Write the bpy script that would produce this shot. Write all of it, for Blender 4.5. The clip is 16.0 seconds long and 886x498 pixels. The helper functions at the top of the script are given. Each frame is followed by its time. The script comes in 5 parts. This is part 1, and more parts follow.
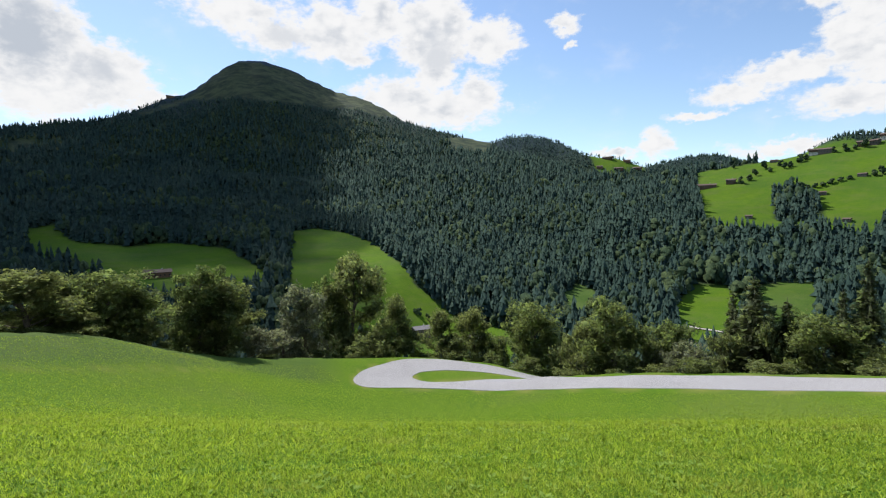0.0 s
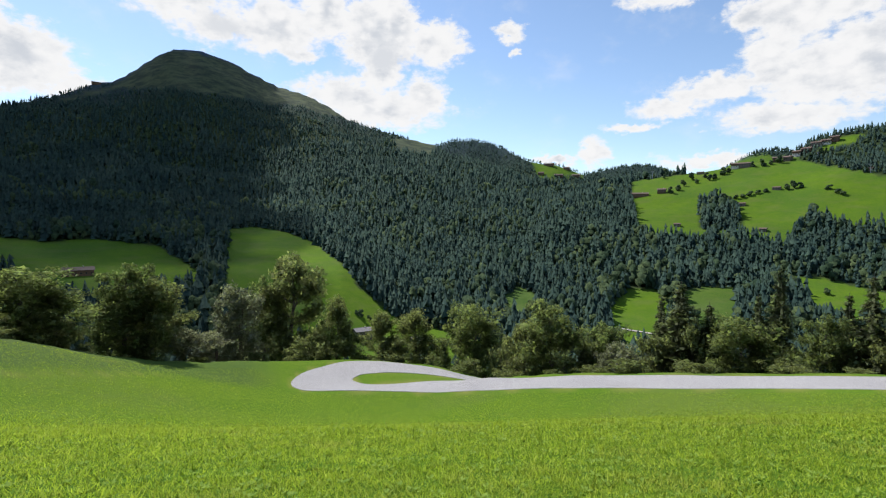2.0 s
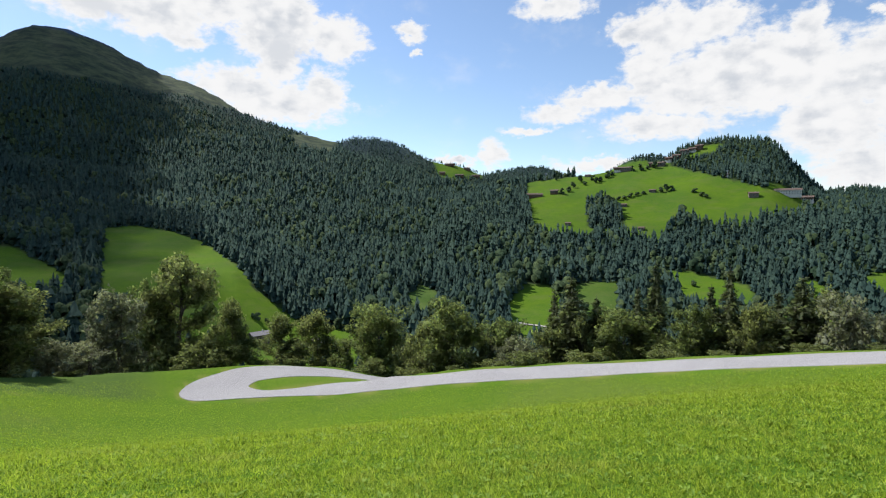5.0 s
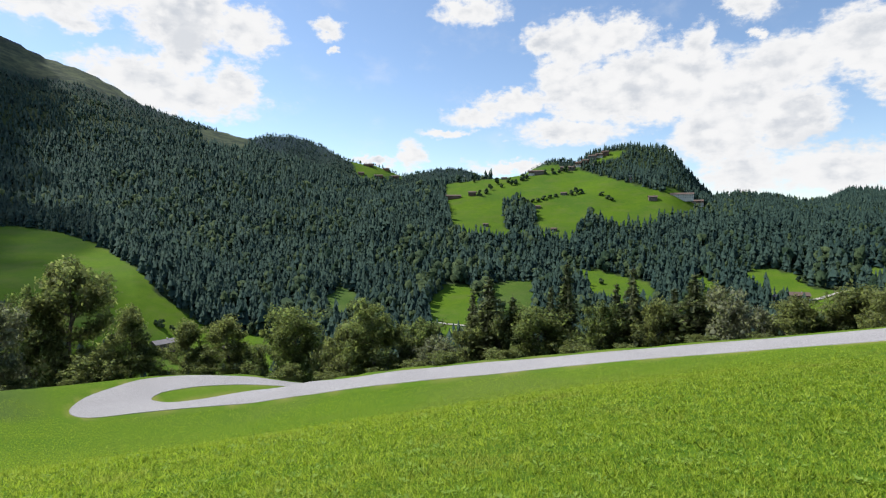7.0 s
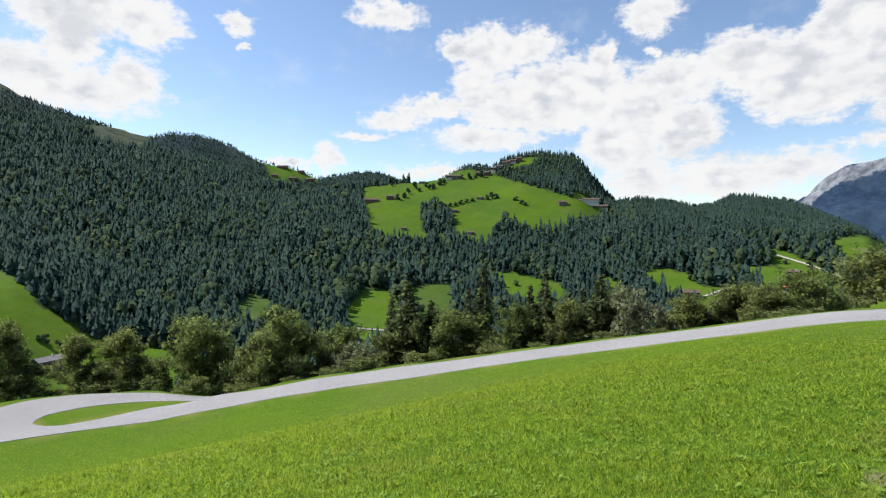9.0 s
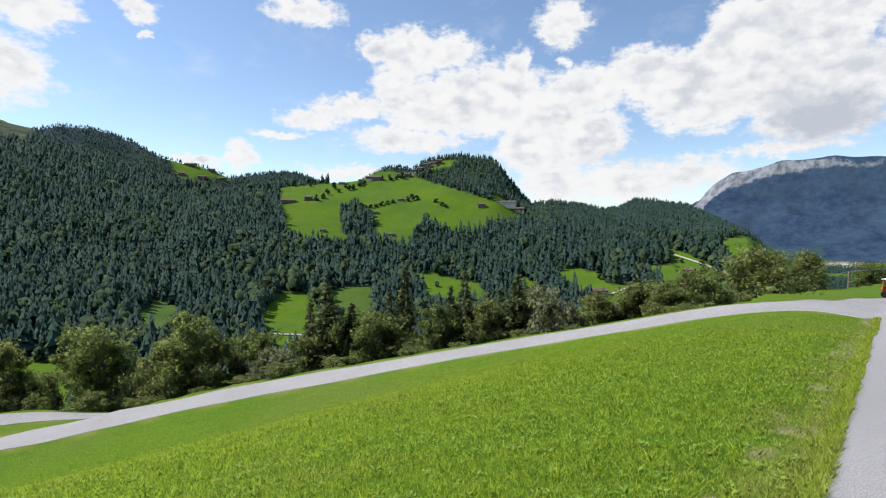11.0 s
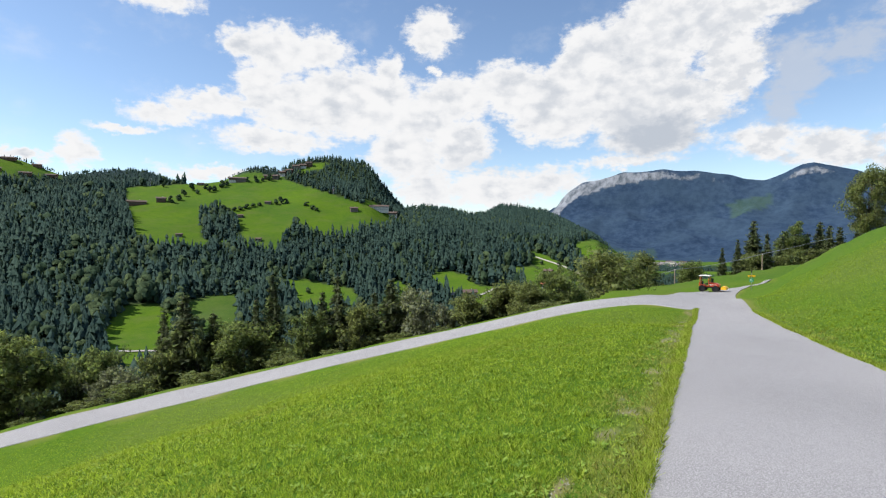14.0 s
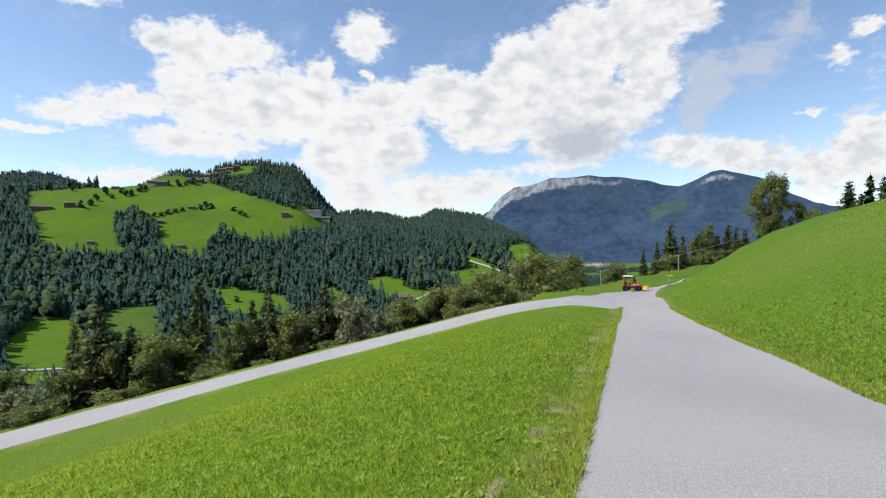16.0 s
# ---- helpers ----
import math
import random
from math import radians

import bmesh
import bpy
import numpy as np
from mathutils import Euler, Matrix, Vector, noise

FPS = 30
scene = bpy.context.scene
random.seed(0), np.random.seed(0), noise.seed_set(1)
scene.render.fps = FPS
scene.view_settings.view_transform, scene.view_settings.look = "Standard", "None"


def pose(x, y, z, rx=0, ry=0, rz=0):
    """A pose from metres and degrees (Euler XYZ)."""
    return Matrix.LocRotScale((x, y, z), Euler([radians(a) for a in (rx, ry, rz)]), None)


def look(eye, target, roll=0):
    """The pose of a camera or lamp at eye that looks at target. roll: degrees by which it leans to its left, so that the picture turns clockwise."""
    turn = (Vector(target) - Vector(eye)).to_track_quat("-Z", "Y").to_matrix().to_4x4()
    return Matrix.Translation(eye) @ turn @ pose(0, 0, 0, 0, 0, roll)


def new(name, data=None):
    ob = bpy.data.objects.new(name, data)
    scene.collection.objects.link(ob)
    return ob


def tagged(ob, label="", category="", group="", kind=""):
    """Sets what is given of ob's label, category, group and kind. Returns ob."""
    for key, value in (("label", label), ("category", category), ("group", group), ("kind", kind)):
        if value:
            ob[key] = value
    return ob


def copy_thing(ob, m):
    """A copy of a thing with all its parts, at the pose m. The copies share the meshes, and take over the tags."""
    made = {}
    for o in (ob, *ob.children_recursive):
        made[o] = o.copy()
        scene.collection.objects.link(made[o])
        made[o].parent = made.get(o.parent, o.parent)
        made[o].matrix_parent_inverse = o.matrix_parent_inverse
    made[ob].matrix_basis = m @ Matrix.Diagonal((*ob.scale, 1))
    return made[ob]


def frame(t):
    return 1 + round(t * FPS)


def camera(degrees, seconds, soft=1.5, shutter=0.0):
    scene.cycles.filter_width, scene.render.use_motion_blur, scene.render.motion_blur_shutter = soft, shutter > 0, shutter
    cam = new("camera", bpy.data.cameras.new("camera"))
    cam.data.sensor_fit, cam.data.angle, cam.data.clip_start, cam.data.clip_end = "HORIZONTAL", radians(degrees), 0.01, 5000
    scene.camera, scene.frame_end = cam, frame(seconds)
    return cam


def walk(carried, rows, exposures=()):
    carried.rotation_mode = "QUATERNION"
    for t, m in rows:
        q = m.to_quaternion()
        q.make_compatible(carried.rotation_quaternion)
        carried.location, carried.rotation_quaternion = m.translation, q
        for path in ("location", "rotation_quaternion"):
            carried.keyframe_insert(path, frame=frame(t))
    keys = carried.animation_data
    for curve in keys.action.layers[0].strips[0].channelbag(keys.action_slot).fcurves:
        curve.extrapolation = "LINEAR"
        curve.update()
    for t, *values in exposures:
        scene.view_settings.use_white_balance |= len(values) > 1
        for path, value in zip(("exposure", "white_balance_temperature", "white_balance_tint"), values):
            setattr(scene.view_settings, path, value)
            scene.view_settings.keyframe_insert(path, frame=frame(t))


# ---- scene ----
EYE = 1.65
cam = camera(81.24, 16.0, 1.2)
# seconds, x, y, yaw, pitch, roll: a slow turn to the right on the spot, held at eye height
ROWS = [
    (0.0, 0.000, 0.000, -0.00, -2.60, 1.20),
    (0.5, 0.004, -0.000, -1.54, -2.62, 0.72),
    (1.0, 0.008, -0.000, -3.08, -2.53, 0.35),
    (1.5, 0.012, -0.001, -4.69, -2.45, 0.10),
    (2.0, 0.016, -0.001, -6.23, -2.46, -0.05),
    (2.5, 0.021, -0.001, -7.87, -2.53, -0.05),
    (3.0, 0.025, -0.002, -9.55, -2.66, -0.16),
    (3.5, 0.029, -0.003, -11.26, -2.70, -0.17),
    (4.0, 0.034, -0.004, -13.05, -2.66, -0.19),
    (6.5, 0.060, -0.013, -23.58, -2.51, -0.03),
    (7.0, 0.065, -0.015, -25.88, -2.46, -0.16),
    (7.5, 0.071, -0.018, -28.20, -2.29, -0.15),
    (8.0, 0.076, -0.021, -30.45, -2.16, -0.07),
    (8.5, 0.081, -0.024, -32.74, -2.08, -0.03),
    (11.0, 0.104, -0.041, -43.66, -1.84, -0.01),
    (11.5, 0.108, -0.046, -46.31, -1.79, 0.06),
    (12.0, 0.113, -0.051, -48.94, -1.73, 0.11),
    (12.5, 0.117, -0.056, -51.32, -1.71, 0.10),
    (13.0, 0.121, -0.061, -53.58, -1.65, 0.10),
    (13.5, 0.124, -0.066, -55.72, -1.53, 0.10),
    (14.0, 0.127, -0.070, -57.65, -1.38, 0.16),
    (14.5, 0.129, -0.074, -59.45, -1.26, 0.28),
    (15.0, 0.132, -0.078, -61.28, -1.09, 0.37),
    (15.5, 0.134, -0.082, -63.17, -0.94, 0.44),
    (16.0, 0.136, -0.086, -64.87, -0.92, 0.70),
]
walk(cam, [(t, pose(x, y, EYE, 90 + pitch, roll, yaw)) for t, x, y, yaw, pitch, roll in ROWS])

# ---- sky, clouds and sun ----
SUN_BEARING, SUN_HEIGHT = -34.0, 49.0
sun_data = bpy.data.lights.new("sun", "SUN")
sun_data.energy, sun_data.angle, sun_data.color = 4.2, radians(0.53), (1.0, 0.955, 0.9)
sun = new("sun", sun_data)
sun.matrix_world = look((math.sin(radians(SUN_BEARING)) * 300, math.cos(radians(SUN_BEARING)) * 300,
                         300 * math.tan(radians(SUN_HEIGHT))), (0, 0, 0))

world = bpy.data.worlds.new("sky")
scene.world = world
world.use_nodes = True


class Nodes:
    """Short hand to build a node tree."""

    def __init__(self, tree):
        self.tree = tree
        tree.nodes.clear()

    def add(self, kind, out=0, values=(), **settings):
        node = self.tree.nodes.new(kind)
        for key, value in settings.items():
            setattr(node, key, value)
        for key, value in dict(values).items():
            if isinstance(value, bpy.types.NodeSocket):
                self.tree.links.new(value, node.inputs[key])
            else:
                node.inputs[key].default_value = value
        return node.outputs[out]

    def math(self, op, a, b=0.0, c=0.0, clamp=False):
        return self.add("ShaderNodeMath", 0, {0: a, 1: b, 2: c}, operation=op, use_clamp=clamp)

    def vec(self, op, a, b=(0, 0, 0), out=0):
        return self.add("ShaderNodeVectorMath", out, {0: a, 1: b}, operation=op)

    def mix(self, factor, a, b, blend="MIX"):
        return self.add("ShaderNodeMix", 2, {0: factor, 6: a, 7: b}, data_type="RGBA", blend_type=blend, clamp_factor=True)

    def noise(self, vector, scale, detail=4.0, rough=0.55, out=0, distortion=0.0):
        return self.add("ShaderNodeTexNoise", out, {"Vector": vector, "Scale": scale, "Detail": detail, "Roughness": rough, "Distortion": distortion})

    def smooth(self, value, low, high, a=0.0, b=1.0):
        return self.add("ShaderNodeMapRange", 0, {0: value, 1: low, 2: high, 3: a, 4: b}, interpolation_type="SMOOTHSTEP")


def build_sky():
    n = Nodes(world.node_tree)
    sky = n.add("ShaderNodeTexSky", sky_type="NISHITA", sun_disc=False, sun_elevation=radians(SUN_HEIGHT),
                sun_rotation=radians(SUN_BEARING), altitude=900.0, air_density=1.0, dust_density=0.35, ozone_density=1.4)
    way = n.add("ShaderNodeTexCoord", 0)
    xyz = n.tree.nodes.new("ShaderNodeSeparateXYZ")
    n.tree.links.new(way, xyz.inputs[0])
    x, y, z = xyz.outputs
    bearing = n.math("DEGREES", n.math("ARCTAN2", x, y))
    height = n.math("DEGREES", n.math("ARCSINE", z))
    place = n.add("ShaderNodeCombineXYZ", 0, {0: bearing, 1: height})
    # clouds by bank: bearing, height, half width and half depth in degrees
    west = [(-37.4, 14.9, 3.6, 4.2), (-32.7, 14.1, 3.8, 2.4), (-28.8, 12.5, 2.1, 1.1), (-75, 20, 20, 9)]
    peak = [(-20.6, 21.1, 5.0, 1.6), (-17.1, 19.2, 3.3, 1.5), (-11.2, 20.0, 3.8, 2.3), (-6.4, 21.5, 2.4, 2.3), (-0.6, 20.0, 3.7, 3.2), (5.5, 19.1, 2.8, 2.0),
            (-4.1, 13.9, 4.9, 1.6), (-0.7, 12.5, 6.5, 1.8), (4.1, 13.8, 2.2, 2.0), (-8.8, 17.7, 1.8, 1.0), (-0.3, 16.2, 1.9, 2.0)]
    small = [(13.4, 20.3, 1.5, 0.9), (14.0, 18.5, 0.6, 0.5), (22.3, 7.7, 1.4, 1.3), (18.3, 7.1, 2.6, 0.5), (33.6, 6.6, 4.9, 0.7), (29.1, 22.4, 3.2, 1.2), (55.7, 20.2, 1.6, 0.9)]
    middle = [(26.2, 10.3, 2.6, 0.5), (30.2, 11.9, 4.0, 1.0), (34.0, 13.3, 4.3, 1.1), (39.8, 18.8, 3.0, 2.3), (44.2, 19.1, 3.4, 1.6), (36.8, 19.4, 2.1, 1.4),
              (38.4, 15.8, 2.3, 2.0), (42.1, 13.8, 5.2, 2.5), (39.8, 10.1, 5.4, 1.2), (48.1, 14.5, 6.5, 2.7), (51.8, 17.6, 1.4, 1.5), (54.9, 12.3, 5.4, 2.1)]
    east = [(56.5, 21.3, 2.4, 2.0), (51.8, 16.9, 1.2, 1.9), (47.3, 12.8, 6.8, 2.0), (58.9, 14.7, 3.8, 2.2), (59.5, 10.0, 3.2, 2.5), (64.7, 15.6, 3.6, 2.3),
            (69.6, 13.8, 4.2, 3.3), (73.1, 16.3, 3.0, 4.0), (75.5, 18.8, 2.8, 2.4), (77.8, 14.1, 4.1, 4.0), (79.7, 10.1, 4.3, 2.1), (82.1, 12.9, 4.1, 2.6),
            (80.1, 19.3, 3.5, 3.7), (85.2, 20.8, 4.1, 2.8), (86.8, 15.9, 2.4, 2.7), (90.5, 21.4, 2.3, 1.9), (53.6, 9.0, 3.6, 2.4)]
    low = [(56.0, 5.5, 3.6, 1.9), (63.1, 5.2, 5.1, 1.9), (68.4, 6.0, 4.4, 1.4), (77.0, 7.7, 4.8, 0.6), (89.4, 8.8, 2.8, 1.4), (94.8, 7.8, 4.0, 1.3), (98.8, 6.7, 1.7, 0.9),
           (101.3, 5.9, 2.4, 2.0), (104.3, 7.5, 1.9, 2.7), (130, 14, 18, 7), (180, 30, 30, 8)]
    puffs = [(104.1, 17.3, 1.3, 0.8), (102.0, 15.5, 1.4, 0.8), (56.8, 17.7, 0.9, 0.4), (100.5, 10.9, 0.9, 0.4)]
    veils = [(91.9, 14.7, 2.4, 2.8), (95.8, 16.1, 3.1, 2.0), (99.1, 18.3, 2.0, 1.9), (90.7, 12.0, 1.5, 2.3)]
    scaled = n.vec("MULTIPLY", place, (0.075, 0.11, 0.1))
    coarse = n.vec("MULTIPLY", n.vec("SUBTRACT", n.noise(scaled, 4.0, 3.0, 0.5, out=1), (0.5, 0.5, 0.5)), (3.2, 2.2, 0.0))
    curl = n.vec("MULTIPLY", n.vec("SUBTRACT", n.noise(scaled, 14.0, 8.0, 0.62, out=1), (0.5, 0.5, 0.5)), (2.2, 1.6, 0.0))
    bent = n.vec("ADD", n.vec("ADD", place, coarse), curl)

    def heap_cover(heaps, full=1.42):
        cover = None
        for b, h, w, d in heaps:
            gap = n.vec("LENGTH", n.vec("DIVIDE", n.vec("SUBTRACT", bent, (b, h, 0)), (w, d, 1)), out=1)
            piece = n.math("MULTIPLY", n.math("SUBTRACT", full if d > 1 else 1.25, gap), min(1.6, max(0.8, 0.45 * d)))
            # heaps that touch grow into one another
            cover = piece if cover is None else n.math("SMOOTH_MAX", cover, piece, 0.25)
        return cover

    cover = heap_cover(west + peak + small + middle + east + low + puffs)
    grain = n.noise(scaled, 9.0, 10.0, 0.6)
    wisp = n.noise(n.vec("MULTIPLY", scaled, (0.6, 1.0, 1.0)), 22.0, 8.0, 0.65)
    cover = n.math("ADD", cover, n.math("ADD", n.math("MULTIPLY", n.math("SUBTRACT", grain, 0.5), 1.3), n.math("MULTIPLY", n.math("SUBTRACT", wisp, 0.5), 0.5)))
    mask = n.smooth(cover, -0.05, 0.58)
    # veils: thin cloud between the heaps, and grey shreds in the east
    veil = n.smooth(n.noise(n.vec("ADD", scaled, (3.1, 0.7, 0)), 2.6, 8.0, 0.6), 0.5, 0.85, 0.0, 0.25)
    mask = n.math("MAXIMUM", mask, n.math("MULTIPLY", veil, n.smooth(height, 2.0, 12.0)))
    shreds = n.math("ADD", heap_cover(veils, 1.3), n.math("MULTIPLY", n.math("SUBTRACT", grain, 0.5), 1.8))
    shreds = n.smooth(shreds, 0.0, 0.9, 0.0, 0.75)
    # billows: paler crowns and faint grey hollows
    billow = n.add("ShaderNodeTexVoronoi", 0, {"Vector": n.vec("ADD", scaled, n.vec("MULTIPLY", curl, (0.03, 0.05, 0.0))), "Scale": 9.0, "Smoothness": 1.0}, feature="SMOOTH_F1")
    thick = n.math("MULTIPLY", n.smooth(cover, 0.35, 1.3), n.smooth(n.math("ADD", n.math("MULTIPLY", billow, 0.5), n.math("MULTIPLY", n.noise(scaled, 3.4, 6.0, 0.6), 1.0)), 0.55, 0.95, 0.0, 0.75))
    # the thick hearts of some heaps are grey underneath
    for b, h, w, d, full in ((-38.3, 16.6, 3.0, 3.6, 1.0), (0.1, 17.8, 2.6, 1.8, 0.55), (-16.5, 19.3, 3.2, 1.2, 0.5), (80.0, 10.2, 5.2, 2.6, 1.0), (77.5, 11.4, 3.0, 2.2, 0.6), (63.0, 8.0, 6.0, 1.4, 0.35)):
        gap = n.vec("LENGTH", n.vec("DIVIDE", n.vec("SUBTRACT", bent, (b, h, 0)), (w, d, 1)), out=1)
        thick = n.math("MAXIMUM", thick, n.smooth(n.math("ADD", gap, n.math("MULTIPLY", n.math("SUBTRACT", grain, 0.5), 1.2)), 0.3, 1.3, full, 0.0))
    thick = n.math("MAXIMUM", thick, n.math("MULTIPLY", n.smooth(bearing, 62.0, 90.0, 0.0, 0.55), n.smooth(n.noise(scaled, 6.0, 5.0, 0.6), 0.42, 0.62)))
    white = n.mix(thick, (0.68, 0.68, 0.685, 1), (0.39, 0.425, 0.48, 1))
    blue = n.vec("SCALE", sky)
    blue.node.inputs["Scale"].default_value = 0.125
    colour = n.mix(n.math("MAXIMUM", mask, 0.0), n.mix(shreds, blue, (0.42, 0.46, 0.53, 1)), white)
    back = n.add("ShaderNodeBackground", 0, {"Color": colour, "Strength": 1.0})
    out = n.tree.nodes.new("ShaderNodeOutputWorld")
    n.tree.links.new(back, out.inputs[0])


build_sky()


def add_shade_cloud():
    """An unseen cloud added towards the sun, high up, to shade the western slopes."""
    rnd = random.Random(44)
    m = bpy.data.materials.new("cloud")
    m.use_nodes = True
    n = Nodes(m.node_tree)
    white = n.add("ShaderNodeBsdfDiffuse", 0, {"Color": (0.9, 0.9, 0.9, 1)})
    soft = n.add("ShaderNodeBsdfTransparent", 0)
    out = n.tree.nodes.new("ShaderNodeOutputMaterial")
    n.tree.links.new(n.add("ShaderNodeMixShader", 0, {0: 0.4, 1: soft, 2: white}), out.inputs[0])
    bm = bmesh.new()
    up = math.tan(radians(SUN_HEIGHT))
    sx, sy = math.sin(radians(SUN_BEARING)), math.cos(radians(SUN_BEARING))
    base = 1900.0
    # puffs stand on the sun's rays to the ground that is to be shaded
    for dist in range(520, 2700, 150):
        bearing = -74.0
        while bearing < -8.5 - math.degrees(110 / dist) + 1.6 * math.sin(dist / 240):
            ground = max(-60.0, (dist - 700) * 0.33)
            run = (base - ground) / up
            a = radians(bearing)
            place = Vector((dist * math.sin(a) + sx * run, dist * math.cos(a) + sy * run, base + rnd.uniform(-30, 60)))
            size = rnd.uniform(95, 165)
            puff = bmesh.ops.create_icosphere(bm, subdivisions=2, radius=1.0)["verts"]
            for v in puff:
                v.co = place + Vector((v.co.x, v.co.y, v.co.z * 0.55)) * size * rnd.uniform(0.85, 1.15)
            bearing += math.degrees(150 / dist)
    me = bpy.data.meshes.new("shade_cloud")
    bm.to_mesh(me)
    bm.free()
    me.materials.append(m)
    tagged(new("shade_cloud", me), "white cloud added out of view to shade the mountain's western slopes", "cloud", kind="structure")


add_shade_cloud()
scene.view_settings.exposure = 0.45

# ---- materials ----
def material(name):
    m = bpy.data.materials.new(name)
    m.use_nodes = True
    return m, Nodes(m.node_tree)


def finish(n, shader):
    out = n.tree.nodes.new("ShaderNodeOutputMaterial")
    n.tree.links.new(shader, out.inputs[0])


def surface(n, colour, rough=0.8, bump=None, strength=0.3, distance=0.02, metal=0.0, spec=0.3):
    values = {"Base Color": colour, "Roughness": rough, "Metallic": metal, "Specular IOR Level": spec}
    if bump is not None:
        values["Normal"] = n.add("ShaderNodeBump", 0, {"Strength": strength, "Distance": distance, "Height": bump})
    return n.add("ShaderNodeBsdfPrincipled", 0, values)


def rgb(r, g, b):
    return (r, g, b, 1.0)


def plain(name, colour, rough=0.7, vary=0.25, scale=6.0, bump=0.15, metal=0.0, spec=0.3):
    """Painted wood, plaster, metal: one colour with stains at two sizes and fine relief."""
    m, n = material(name)
    at = n.add("ShaderNodeTexCoord", 3)
    big, fine = n.noise(at, scale * 0.2, 4), n.noise(at, scale * 3, 5)
    f = n.math("ADD", n.math("MULTIPLY", big, 0.6), n.math("MULTIPLY", fine, 0.4))
    k = n.smooth(f, 0.3, 0.7, 1 - vary, 1 + vary * 0.4)
    c = n.mix(1.0, colour, n.add("ShaderNodeCombineColor", 0, {0: k, 1: k, 2: k}), "MULTIPLY")
    finish(n, surface(n, c, rough, fine, bump, 0.01, metal, spec))
    return m


def foliage(name, low, high, through_light=0.35, spread=0.5, clump=0.35, mottle=0.0, straw=None, gaps=0.0):
    """Leaves: tint by piece and by clump, some light passing through; mottle breaks up the far crowns."""
    m, n = material(name)
    pick = n.add("ShaderNodeNewGeometry", 8)
    thing = n.add("ShaderNodeObjectInfo", 5)
    at = n.add("ShaderNodeNewGeometry", 0)
    big = n.noise(at, clump, 2)
    f = n.math("ADD", n.math("MULTIPLY", pick, spread), n.math("MULTIPLY", n.math("SUBTRACT", big, 0.25), 0.6))
    f = n.math("ADD", f, n.math("MULTIPLY", n.math("SUBTRACT", thing, 0.5), 0.35), clamp=True)
    c = n.mix(f, low, high)
    if straw:
        c = n.mix(n.add("ShaderNodeAttribute", 2, attribute_name="dry"), c, straw)
    values = {"Roughness": 0.8, "Specular IOR Level": 0.06 if mottle else 0.12}
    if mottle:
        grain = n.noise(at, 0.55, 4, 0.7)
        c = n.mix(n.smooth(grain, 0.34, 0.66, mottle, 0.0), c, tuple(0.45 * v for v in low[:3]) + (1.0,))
        values["Normal"] = n.add("ShaderNodeBump", 0, {"Strength": 0.6, "Distance": 1.0, "Height": grain})
    a = n.add("ShaderNodeBsdfPrincipled", 0, {"Base Color": c, **values})
    glow = n.add("ShaderNodeBsdfTranslucent", 0, {"Color": n.mix(1.0, c, rgb(1.12, 1.2, 0.75), "MULTIPLY")})
    leaf = n.add("ShaderNodeMixShader", 0, {0: through_light, 1: a, 2: glow})
    if gaps:  # a cluster of small leaves lets some light by
        leaf = n.add("ShaderNodeMixShader", 0, {0: gaps, 1: leaf, 2: n.add("ShaderNodeBsdfTransparent", 0)})
    finish(n, leaf)
    return m


